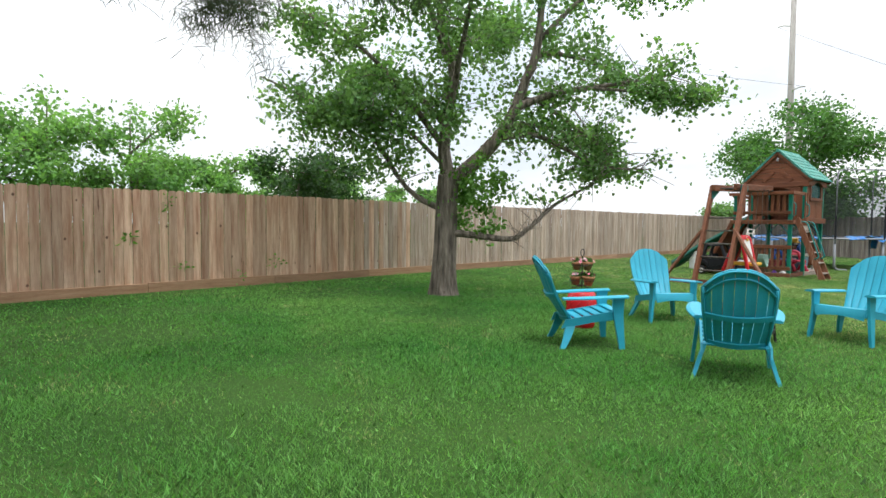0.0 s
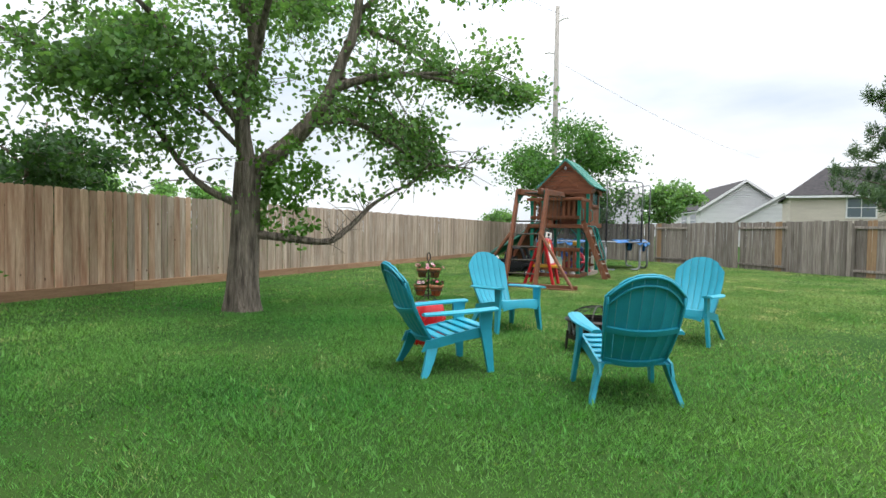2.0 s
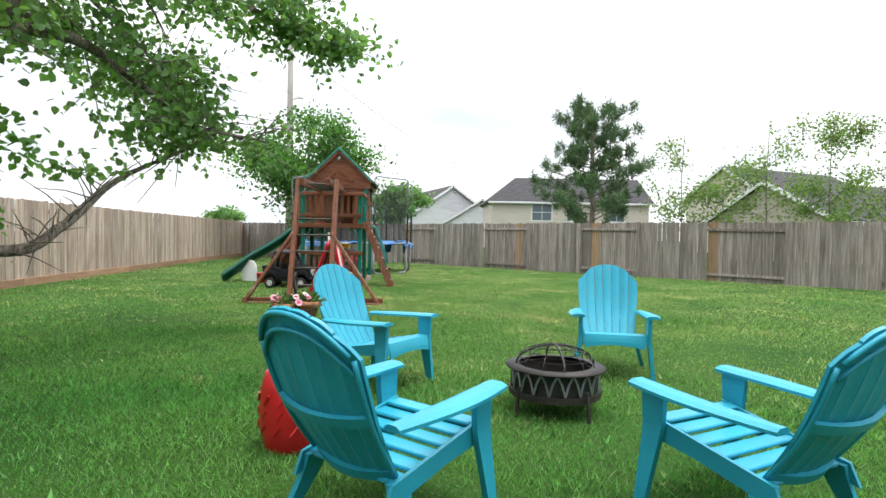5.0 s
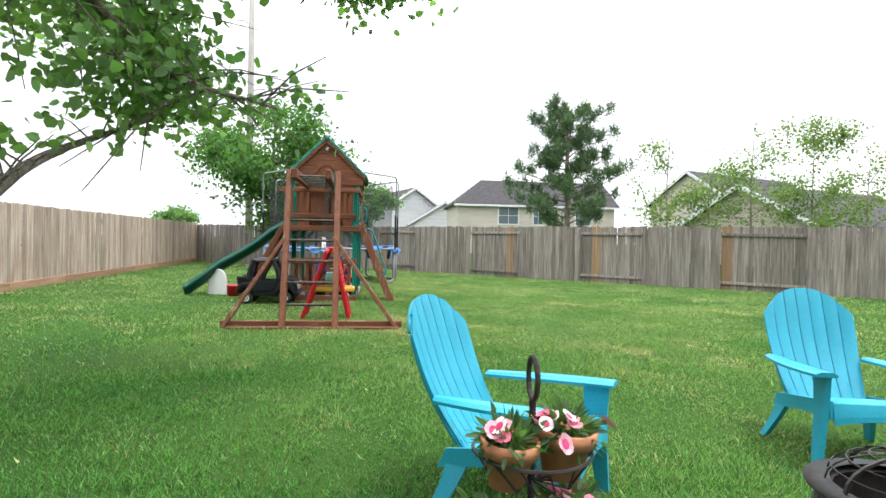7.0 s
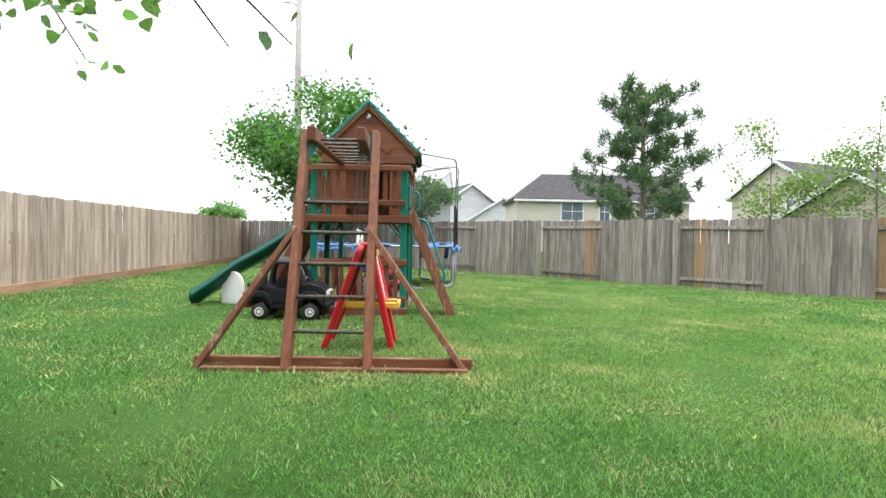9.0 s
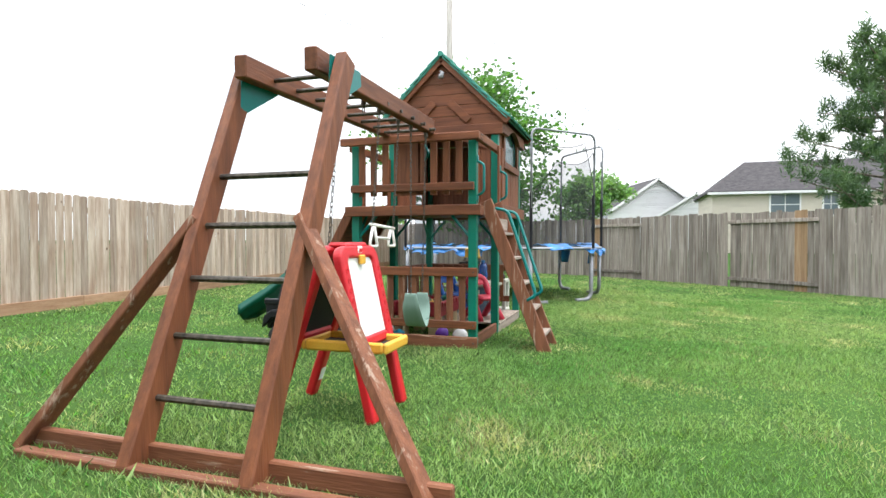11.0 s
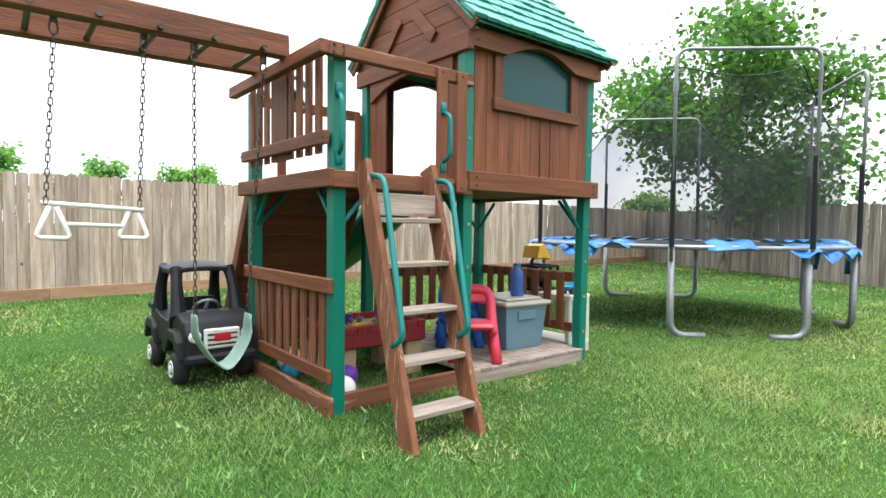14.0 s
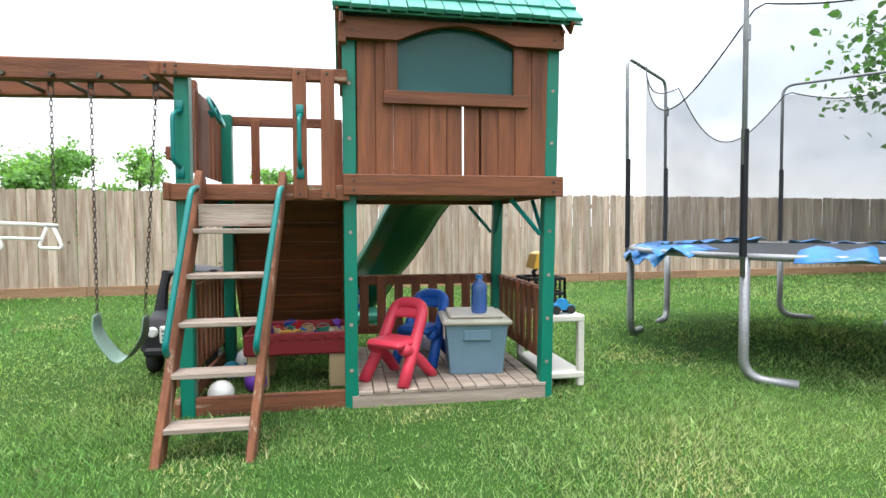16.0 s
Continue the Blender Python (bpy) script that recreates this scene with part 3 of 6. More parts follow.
# lower railings
P("lower_rail", box(TX0 - 0.075, TY0 - 0.06, 0.73, TX0 - 0.045, TY1 + 0.05, 0.82), "stain_y")
P("lower_rail", box(TX0 - 0.075, TY0 - 0.05, 0.20, TX0 - 0.045, TY1 + 0.05, 0.28), "stain_y")
P("sill_board", box(TX0 - 0.075, TY0 - 0.06, 0.0, TX0 - 0.04, TY1 + 0.06, 0.12), "peel_y")
for i in range(9):
    y = TY0 + 0.07 + i * 0.132
    P("baluster", box(TX0 - 0.044, y, 0.22, TX0 - 0.024, y + 0.07, 0.80, 0.004), "peel_z")
P("lower_rail", box(TX1, TY1 + 0.03, 0.66, TX2, TY1 + 0.06, 0.75), "stain_x")
P("lower_rail", box(TX1, TY1 + 0.03, 0.22, TX2, TY1 + 0.06, 0.30), "stain_x")
for i in range(8):
    x = TX1 + 0.09 + i * 0.155
    P("baluster", box(x, TY1 + 0.008, 0.24, x + 0.08, TY1 + 0.029, 0.74, 0.004), "stain_z")
P("lower_rail", box(TX2 + 0.03, TY0 + 0.1, 0.66, TX2 + 0.06, TY1, 0.75), "stain_y")
P("lower_rail", box(TX2 + 0.03, TY0 + 0.1, 0.22, TX2 + 0.06, TY1, 0.30), "stain_y")
for i in range(7):
    y = TY0 + 0.18 + i * 0.15
    P("baluster", box(TX2 + 0.008, y, 0.24, TX2 + 0.029, y + 0.08, 0.74, 0.004), "stain_z")
P("sill_board", box(TX0, TY0 - 0.03, 0.0, TX1, TY0 + 0.01, 0.12), "peel_x")
P("sill_board", box(TX1, TY0 - 0.045, -0.02, TX2, TY0 - 0.01, 0.085), "bare")
for i in range(13):
    x = TX1 + 0.045 + i * 0.099
    P("floor_board", box(x, TY0 - 0.05, 0.085, x + 0.092, TY1 + 0.02, 0.108, 0.003), M["bare"])
# climbing wall leaning under the open deck, on the far side
for i in range(8):
    t0, t1 = i / 8, (i + 1) / 8 - 0.002
    a, b = Vector((14.36, 6.0, 0.02)), Vector((14.36, 5.28, 1.40))
    p, q = a.lerp(b, t0), a.lerp(b, t1)
    P("climbing_board", beam((14.36, *((p + q) / 2).yz), (15.34, *((p + q) / 2).yz), (q - p).length, 0.022, 0.003, (0, 0.88, 0.46)), "stain_x")
for x in (14.36, 15.32):
    P("climbing_stringer", beam((x, 6.03, 0.0), (x, 5.27, 1.42), 0.04, 0.10), "stain_z")

# ---- ladder with two hand rails ----
ladder = thing("ladder", pose(14.65, 3.5, 0), "wooden ladder with worn flat steps and teal hand rails", "ladder")
for x, xt in ((14.40, 14.49), (14.85, 14.97)):
    P("stringer", beam((x, 3.17, -0.03), (xt, 3.80, 1.50), 0.042, 0.13, 0.006, (0, 1, 0)), "peel_z", parent=ladder)
    P("hand_rail", tube(arc_line([(xt, 3.70, 1.42), (xt - 0.0, 3.57, 1.40), (x + 0.02, 3.27, 0.55), (x + 0.015, 3.36, 0.50)], 0.06), 0.017, 8), "teal", "dark teal metal hand rail", True, ladder)
for i in range(5):
    z = 0.17 + 0.252 * i
    y = 3.25 + 0.104 * i
    P("step", box(14.425 + 0.006 * i * 2, y - 0.07, z - 0.03, 14.845 + 0.02 * i, y + 0.075, z, 0.005), "bare", "grey worn wooden step", parent=ladder)
P("kick_board", box(14.50, 3.66, 1.19, 14.93, 3.68, 1.32, 0.004), "bare", parent=ladder)
ladder.matrix_basis = Matrix.Identity(4)

# ---- slide ----
slide = thing("slide", pose(0, 0, 0), "dark green plastic slide with a wavy chute", "slide")
prof = [(5.25, 1.42), (5.45, 1.40), (5.75, 1.22), (6.05, 0.96), (6.40, 0.72), (6.72, 0.52), (7.0, 0.28), (7.2, 0.13), (7.3, 0.04)]
pl = spline([(0, a, b) for a, b in prof], 4)


def chute(u, v, s):
    i = min(int(u * (len(pl) - 1)), len(pl) - 1)
    p = pl[i]
    a = (v - 0.5) * 2
    lip = 0.20 * (abs(a) ** 5)
    xc = 16.25 - 0.92 * u
    return (xc + a * (0.27 + 0.012 * s), p.y, p.z + lip - 0.03 * s - (0.10 * s if abs(a) > 0.9 else 0))


P("chute", add_sheet(bmesh.new(), chute, len(pl) - 1, 14, True), "slide", smooth=True, parent=slide)

# ---- swing beams and end frame ----
swing = thing("swing_frame", pose(0, 0, 0), "brown wooden swing beam and climbing ladder end frame", "swing set")
YB, YA = 4.22, 4.74
for y, y2 in ((YB - 0.03, 4.31), (YA - 0.06, 4.79)):
    P("beam", beam((11.78, y, 2.16), (14.24, y2, 2.235), 0.085, 0.14, 0.008), "stain_x", parent=swing)
for i in range(8):
    x = 12.1 + i * 0.28
    P("overhead_rung", tube([(x, YB - 0.02, 2.15 + 0.03 * (x - 11.8) / 2.5), (x, YA, 2.15 + 0.03 * (x - 11.8) / 2.5)], 0.016, 8), "chain", parent=swing)
for y0, yt, s in ((4.0, 4.06, -1), (4.69, 4.77, 1)):
    P("leg", beam((10.98, y0, 0.0), (11.97, yt, 2.20), 0.075, 0.135, 0.008, (1, 0, 0)), "stain_z", parent=swing)
    P("corner_plate", prism([(11.86, 2.20), (11.84, 1.93), (11.90, 1.90), (12.26, 2.11), (12.25, 2.20)], "y", yt - 0.040 * s, yt - 0.048 * s), "teal", parent=swing)
    P("brace_leg", beam((11.02, 3.17 if s < 0 else 5.47, 0.0), (11.50, 4.07 if s < 0 else 4.745, 1.22), 0.05, 0.11, 0.006, (1, 0, 0)), "peel_z", parent=swing)
for i in range(5):
    z = 0.31 + 0.29 * i
    P("rung", tube([(10.98 + 0.45 * z, 4.0 + 0.03 * z, z), (10.98 + 0.45 * z, 4.69 + 0.035 * z, z)], 0.018, 8), "chain", parent=swing)
P("ground_beam", box(11.05, 3.10, 0.0, 11.10, 5.50, 0.10, 0.008), "peel_y", parent=swing)
P("ground_beam", box(10.92, 3.14, -0.01, 10.99, 5.40, 0.035, 0.006), "peel_y", parent=swing)


def chain(name, top, bottom, parent):
    top, bottom = Vector(top), Vector(bottom)
    n = int((top - bottom).length / 0.034)
    d = (bottom - top) / n
    b = bmesh.new()
    for i in range(n):
        c = top + d * (i + 0.5)
        o = Vector((1, 0, 0)) if i % 2 else Vector((0, 1, 0))
        h = d * 0.62
        add_tube(b, [c - h + o * 0.003, c - h * 0.7 + o * 0.009, c + h * 0.7 + o * 0.009, c + h + o * 0.003, c + h - o * 0.003, c + h * 0.7 - o * 0.009, c - h * 0.7 - o * 0.009, c - h - o * 0.003], 0.0032, 4, closed=True)
    return part(name, b, M["chain"], parent, "dark steel chain")


def hanger(x, y, z, parent):
    b = tube([(x, y, z + 0.10), (x, y, z + 0.05)], 0.02, 8)
    add_tube(b, [(x + 0.018 * math.cos(a), y, z + 0.02 + 0.035 * math.sin(a)) for a in [k * math.pi / 5 for k in range(10)]], 0.005, 5, closed=True)
    return part("hanger", b, M["chain"], parent, "black steel hanger with snap hook")


belt = thing("belt_swing", pose(0, 0, 0), "grey-green rubber belt swing on chains", "swing")
for x0, x1 in ((13.69, 13.69), (14.09, 13.99)):
    hanger(x0, 4.31, 2.06, belt)
    chain("chain", (x0, 4.31, 2.05), (x1, 4.31, 0.60), belt)
M["belt"] = plastic("rubber_belt", (0.17, 0.26, 0.22), 0.6)
bl = spline([(13.68, 4.31, 0.60), (13.70, 4.31, 0.45), (13.84, 4.31, 0.28), (13.97, 4.31, 0.43), (13.99, 4.31, 0.58)], 5)
part("seat", add_sheet(bmesh.new(), lambda u, v, s: bl[round(u * (len(bl) - 1))] + Vector((0.006 * s, (v - 0.5) * 0.20 * (0.55 + 0.45 * math.sin(math.pi * min(1, max(0, u)))), 0.008 * s)), len(bl) - 1, 4, True), M["belt"], belt, smooth=True)
trap = thing("trapeze_bar", pose(0, 0, 0), "white trapeze bar with two triangular rings on chains", "swing")
M["white"] = plastic("white_coated_metal", (0.72, 0.70, 0.66), 0.4)
for x0, x1 in ((13.04, 13.0), (13.44, 13.42)):
    hanger(x0, 4.33, 2.07, trap)
    chain("chain", (x0, 4.33, 2.06), (x1, 4.37, 1.22), trap)
part("bar", tube([(12.98, 4.38, 1.225), (13.44, 4.37, 1.20)], 0.013, 8), M["white"], trap, smooth=True)
part("bar", tube([(13.08, 4.38, 1.12), (13.34, 4.37, 1.11)], 0.011, 8), M["white"], trap, smooth=True)
for x in (13.03, 13.39):
    part("ring", tube(arc_line([(x - 0.015, 4.375, 1.21), (x - 0.075, 4.375, 1.05), (x + 0.075, 4.375, 1.045), (x + 0.015, 4.375, 1.205)], 0.03), 0.012, 8), M["white"], trap, smooth=True)
single = thing("hanging_chain", pose(0, 0, 0), "dark chain hanging from the swing beam", "chain")
hanger(12.27, 4.27, 2.05, single)
chain("chain", (12.27, 4.27, 2.04), (12.24, 4.34, 0.98), single)
hanger(12.72, 4.31, 2.05, single)

# ---- garden chairs ----
M["aqua"] = plastic("aqua_resin", (0.022, 0.33, 0.455), 0.40, 0.08)


def garden_chair():
    """An Adirondack chair that faces +y, its seat low at the back."""
    th = thing("garden_chair", pose(0, 0, 0), "turquoise plastic slatted Adirondack chair on the lawn", "chair", "chairs round the fire pit")
    m = M["aqua"]
    # back: seven slats fanned to a rounded head
    base, lean = Vector((0, -0.20, 0.26)), Vector((0, -0.47, 0.88)).normalized()
    nb = Vector((0, lean.z, -lean.y))

    def head(x):
        """How far up the back the rounded head reaches, x from the middle."""
        return 0.738 - 0.185 * (abs(x) / 0.262) ** 2.3

    def on_back(x, d, off):
        """A point of the back, off in front of its face."""
        return base + Vector((x, 0, 0)) + lean * d + nb * (0.05 * (x / 0.28) ** 2 - 0.03 * math.sin(d * 5.5) + 0.03 + off)

    for i in range(7):
        a = i - 3

        def slat(u, v, s, a=a):
            xt = a * 0.0765 + (v - 0.5) * 0.072
            d = u * head(xt)
            half = 0.0295 + 0.0078 * math.sin(min(1.0, d / 0.5) * 1.45) - 0.0035 * max(0, d - 0.55) / 0.18 * (abs(a) == 3)
            x = a * 2 * (half + 0.0024) + (v - 0.5) * 2 * half
            return on_back(x, d, 0.005 * math.sin(math.pi * v) - 0.013 * s)
        part("back_slat", add_sheet(bmesh.new(), slat, 12, 4, True), m, th, smooth=False)
    # stiffening ribs moulded on the rear: one along the rounded head, one lower arch
    for drop, r in ((0.012, 0.011), (0.075, 0.009)):
        line = [on_back(x, head(x) - drop, -0.022) for x in [-0.245 + 0.49 * k / 16 for k in range(17)]]
        part("head_rib", tube(line, r, 6), m, th, smooth=True)
    for s in (-1, 1):
        part("back_edge", tube([on_back(s * (0.222 + 0.034 * math.sin(min(1.0, d / 0.5) * 1.45)), d, -0.016) for d in [0.03 + 0.52 * k / 9 for k in range(10)]], 0.011, 6), m, th, smooth=True)
    for d, w in ((0.31, 0.25), (0.02, 0.215)):
        b = bmesh.new()
        add_sheet(b, lambda u, v, s: base + lean * (d + (v - 0.5) * 0.045) + Vector(((u - 0.5) * 2 * w, 0, 0)) + nb * (0.05 * ((u - 0.5) * 2) ** 2 - 0.016 - 0.02 * s - 0.03 * math.sin(d * 5.5) + 0.03), 10, 1, True)
        part("back_rail", b, m, th)
    # seat slats
    for i in range(6):
        y = -0.19 + i * 0.092
        z = 0.265 + 0.105 * (i / 5)
        b = box(-0.245, y, z, 0.245, y + 0.0895, z + 0.018, 0.005)
        if i == 5:
            add_sheet(b, lambda u, v, s: (-0.245 + 0.49 * u, y + 0.082 + 0.02 * math.sin(v * 1.5) + 0.008 * s, z + 0.014 - 0.085 * v + 0.03 * v * (2 * u - 1) ** 2 * -1), 6, 3, True)
        part("seat_slat", b, m, th)
    for s in (-1, 1):
        # side apron
        part("seat_rail", prism([(-0.26, 0.20), (-0.22, 0.29), (0.36, 0.395), (0.37, 0.30), (0.1, 0.27)], "x", s * 0.245, s * 0.262), m, th)
        # rear leg sweeps back from the seat, front leg rises to the arm
        part("rear_leg", add_sheet(bmesh.new(), lambda u, v, k: (s * (0.215 + 0.085 * u + 0.030 * k), -0.16 - 0.10 * u ** 1.5 + (v - 0.5) * (0.11 - 0.055 * u), 0.28 * (1 - u)), 6, 2, True), m, th)
        part("front_leg", add_sheet(bmesh.new(), lambda u, v, k: (s * (0.265 + 0.055 * max(0, u - 0.35) + 0.030 * k), 0.315 + 0.055 * max(0, u - 0.35) + (v - 0.5) * (0.125 - 0.07 * u), 0.54 * (1 - u)), 6, 2, True), m, th)
        # arm
        def arm(u, v, k):
            half = 0.038 + 0.026 * math.sin(u * 2.4)
            xc = 0.285 + 0.03 * math.sin(u * 2.6)
            return (s * (xc + (v - 0.5) * 2 * half), -0.26 + 0.66 * u, 0.525 + 0.03 * u - 0.026 * k - (0.012 if v in (0, 1) and k == 0 else 0))
        part("armrest", add_sheet(bmesh.new(), arm, 10, 4, True), m, th)
    return th


def face(x, y, tx, ty):
    return pose(x, y, 0, 0, 0, math.degrees(math.atan2(ty - y, tx - x)) - 90)


chair = garden_chair()
PIT = (5.27, 1.47)
chair.matrix_basis = pose(3.79, 2.54, 0, 0, 0, -90 + 320.5)
copy_thing(chair, pose(3.76, 0.95, 0, 0, 0, -90 + 26))
copy_thing(chair, pose(5.98, 2.79, 0, 0, 0, -90 + 235))
copy_thing(chair, pose(6.44, 0.69, 0, 0, 0, -90 + 167))

# ---- trampoline ----
tramp = thing("trampoline", pose(0, 0, 0), "round trampoline with grey steel frame, black net and torn blue pad", "trampoline")
TC, TR, TZ = Vector((20.05, 4.80)), 1.93, 0.95
M["net"] = bpy.data.materials.new("black_safety_net")
M["net"].use_nodes = True
nn, nl = M["net"].node_tree.nodes, M["net"].node_tree.links
n_tr, n_mx, n_ns, n_mr, n_tc = nn.new("ShaderNodeBsdfTransparent"), nn.new("ShaderNodeMixShader"), nn.new("ShaderNodeTexNoise"), nn.new("ShaderNodeMapRange"), nn.new("ShaderNodeTexCoord")
nn["Principled BSDF"].inputs["Base Color"].default_value = (0.02, 0.022, 0.025, 1)
nn["Principled BSDF"].inputs["Roughness"].default_value = 0.8
n_ns.inputs["Scale"].default_value = 2.0
n_mr.inputs["To Min"].default_value, n_mr.inputs["To Max"].default_value = 0.22, 0.42
nl.new(n_tc.outputs["Object"], n_ns.inputs["Vector"])
nl.new(n_ns.outputs["Fac"], n_mr.inputs["Value"])
nl.new(n_mr.outputs[0], n_mx.inputs[0])
nl.new(n_tr.outputs[0], n_mx.inputs[1])
nl.new(nn["Principled BSDF"].outputs[0], n_mx.inputs[2])
nl.new(n_mx.outputs[0], nn["Material Output"].inputs[0])
M["blue"] = material("blue_pad_vinyl", (0.01, 0.10, 0.34), (0.025, 0.20, 0.50), 3.0, 0.35, bump=0.5, bump_scale=9.0, vary=0.15, worn=(0.10, 0.40, 0.70), worn_at=0.6, worn_scale=4.0)


def ring_pt(a, r=TR, z=TZ):
    return Vector((TC.x + r * math.cos(a), TC.y + r * math.sin(a), z))


part("rail", tube([ring_pt(2 * math.pi * k / 40) for k in range(40)], 0.026, 8, closed=True), M["steel"], tramp, smooth=True)
part("mat", lathe([(TR - 0.3, TZ + 0.005), (TR - 0.3, TZ + 0.012)], 40, pose(TC.x, TC.y, 0)), M["black"], tramp, "black jumping mat")
PAIRS = [(math.radians(a), math.radians(c)) for a, c in ((206, 248), (283, 330), (20, 64), (112, 150))]
POLES = sorted(x for ab in PAIRS for x in ab)
for a, b in PAIRS:
    p, q = ring_pt(a), ring_pt(b)
    p0, q0 = Vector((p.x, p.y, 0.02)), Vector((q.x, q.y, 0.02))
    part("leg", tube(arc_line([p, p0, q0.lerp(p0, 0.74)], 0.26, 8), 0.037, 10), M["steel"], tramp, smooth=True)
    part("leg", tube(arc_line([q, q0, p0.lerp(q0, 0.74)], 0.26, 8), 0.037, 10), M["steel"], tramp, smooth=True)
    o = 1.03
    pt, qt = ring_pt(a, TR * o, 2.98), ring_pt(b, TR * o, 2.98)
    part("net_frame", tube(arc_line([ring_pt(a, TR * 1.02, 0.80), pt, qt, ring_pt(b, TR * 1.02, 0.80)], 0.14), 0.019, 8), M["steel"], tramp, "bent grey net pole", True)
    for e in (ring_pt(a, TR * 1.02, 1.35), ring_pt(b, TR * 1.02, 1.35)):
        part("foam_sleeve", tube([e - Vector((0, 0, 0.4)), e + Vector((0, 0, 0.55))], 0.027, 8), M["black"], tramp)
    part("clamp", tube([ring_pt(a, TR * 1.02, 2.55), ring_pt(a, TR * 1.02, 2.66)], 0.028, 8), M["steel"], tramp)


def net(u, v, s):
    a = 2 * math.pi * u
    lo = max([p for p in POLES if p <= a] or [POLES[-1] - 2 * math.pi])
    hi = min([p for p in POLES if p > a] or [POLES[0] + 2 * math.pi])
    sag = math.sin(math.pi * (a - lo) / (hi - lo))
    paired = any(abs(lo - p) < 1e-6 for p, _ in PAIRS)
    top = 2.86 - (0.14 if paired else 0.62) * sag
    return ring_pt(a, TR * (0.93 - 0.05 * sag * math.sin(math.pi * v)), TZ + (top - TZ) * v)


netting = part("net", add_sheet(bmesh.new(), net, 72, 8), M["net"], tramp, "thin see-through black net", True)
part("net_rope", tube([net(k / 144, 1.0, 0) for k in range(144)], 0.007, 5, closed=True), M["black"], tramp, "black rope along the top of the net")
rp = random.Random(9)
for k in range(30):
    a0, a1 = 2 * math.pi * k / 30, 2 * math.pi * (k + 1) / 30 + 0.03
    drop, lift = rp.uniform(0.03, 0.14), rp.uniform(0.02, 0.07)
    if rp.random() < 0.12:
        continue
    part("pad_piece", add_sheet(bmesh.new(), lambda u, v, s: ring_pt(a0 + (a1 - a0) * u, TR - 0.28 + 0.36 * v, TZ + lift + 0.02 * math.sin(9 * u + k) - (drop + 0.03 * math.sin(7 * u)) * max(0, v - 0.55) * 2.2 + 0.004 * s), 5, 5, True), M["blue"], tramp, "crumpled blue edge pad", True)
for a, w in ((math.radians(325), 0.25), (math.radians(300), 0.12)):
    part("pad_flap", add_sheet(bmesh.new(), lambda u, v, s: ring_pt(a + w * (u - 0.5) / TR + 0.05 * v, TR + 0.05 + 0.04 * math.sin(6 * u), TZ + 0.03 - 0.38 * v + 0.004 * s) , 5, 6, True), M["blue"], tramp, "torn flap of blue pad hanging down", True)

# ---- ride-on truck ----
truck = thing("toy_truck", pose(14.02, 5.40, 0, 0, 0, -90), "black plastic ride-on toy pickup truck with white grille", "toy truck")
bk = M["black"]
M["tyre"] = plastic("toy_tyre", (0.02, 0.02, 0.02), 0.7)
M["rim"] = plastic("white_rim", (0.62, 0.62, 0.6), 0.4)
# lower body, x forward
body = prism([(-0.54, 0.20), (-0.56, 0.46), (-0.40, 0.48), (-0.16, 0.40), (0.08, 0.40), (0.14, 0.50), (0.30, 0.50), (0.44, 0.46), (0.50, 0.38), (0.51, 0.22), (0.44, 0.17), (0.36, 0.28), (0.22, 0.28), (0.14, 0.15), (-0.26, 0.15), (-0.32, 0.26), (-0.46, 0.26), (-0.51, 0.18)], "y", -0.235, 0.235)
soft(part("body", body, bk, truck), 0.035, 3)
for s in (-1, 1):
    for x0 in (0.0, -0.68):
        soft(part("fender", prism([(x0 + 0.11, 0.20), (x0 + 0.14, 0.33), (x0 + 0.22, 0.39), (x0 + 0.36, 0.39), (x0 + 0.44, 0.33), (x0 + 0.47, 0.20), (x0 + 0.41, 0.25), (x0 + 0.35, 0.31), (x0 + 0.23, 0.31), (x0 + 0.17, 0.25)], "y", s * 0.22, s * 0.285), bk, truck), 0.014)
    for a in ([(0.20, s * 0.205, 0.46), (0.13, s * 0.20, 0.66), (0.06, s * 0.185, 0.80)], [(-0.36, s * 0.205, 0.44), (-0.33, s * 0.20, 0.66), (-0.26, s * 0.185, 0.80)]):
        soft(part("roof_pillar", tube(spline(a, 3), [0.060, 0.052, 0.046, 0.042, 0.040, 0.042, 0.050], 8), bk, truck), 0.004)
    soft(part("door", prism([(-0.32, 0.30), (-0.33, 0.47), (-0.16, 0.43), (0.08, 0.42), (0.15, 0.48), (0.13, 0.32), (0.05, 0.24), (-0.24, 0.24)], "y", s * 0.232, s * 0.252), bk, truck), 0.008)
    part("bed_side", box(-0.56, s * 0.235 - 0.02, 0.44, -0.38, s * 0.235 + 0.02, 0.50, 0.012), bk, truck)
    part("headlight", lathe([(0.045, 0), (0.03, 0.02)], 12, pose(0.50, s * 0.175, 0.36, 0, 90)), M["rim"], truck)
soft(part("roof", add_sheet(bmesh.new(), lambda u, v, k: (-0.33 + 0.44 * u, -0.22 + 0.44 * v, 0.79 + 0.06 * math.sin(math.pi * v) ** 0.5 * math.sin(math.pi * (0.12 + 0.76 * u)) - 0.035 * k), 8, 8, True), bk, truck, smooth=True), 0.005)
part("seat", box(-0.20, -0.16, 0.40, -0.13, 0.16, 0.56, 0.02), bk, truck)
wheel_ring = tube([(0.09 * math.cos(k * math.pi / 8), 0.09 * math.sin(k * math.pi / 8), 0) for k in range(16)], 0.012, 6, closed=True)
add_tube(wheel_ring, [(-0.085, 0, 0), (0.085, 0, 0)], 0.014, 6)
bmesh.ops.transform(wheel_ring, matrix=pose(0.13, 0.0, 0.50, 0, -50, 0), verts=wheel_ring.verts[:])
part("steering_wheel", wheel_ring, M["steel"], truck, "grey toy steering wheel", True)
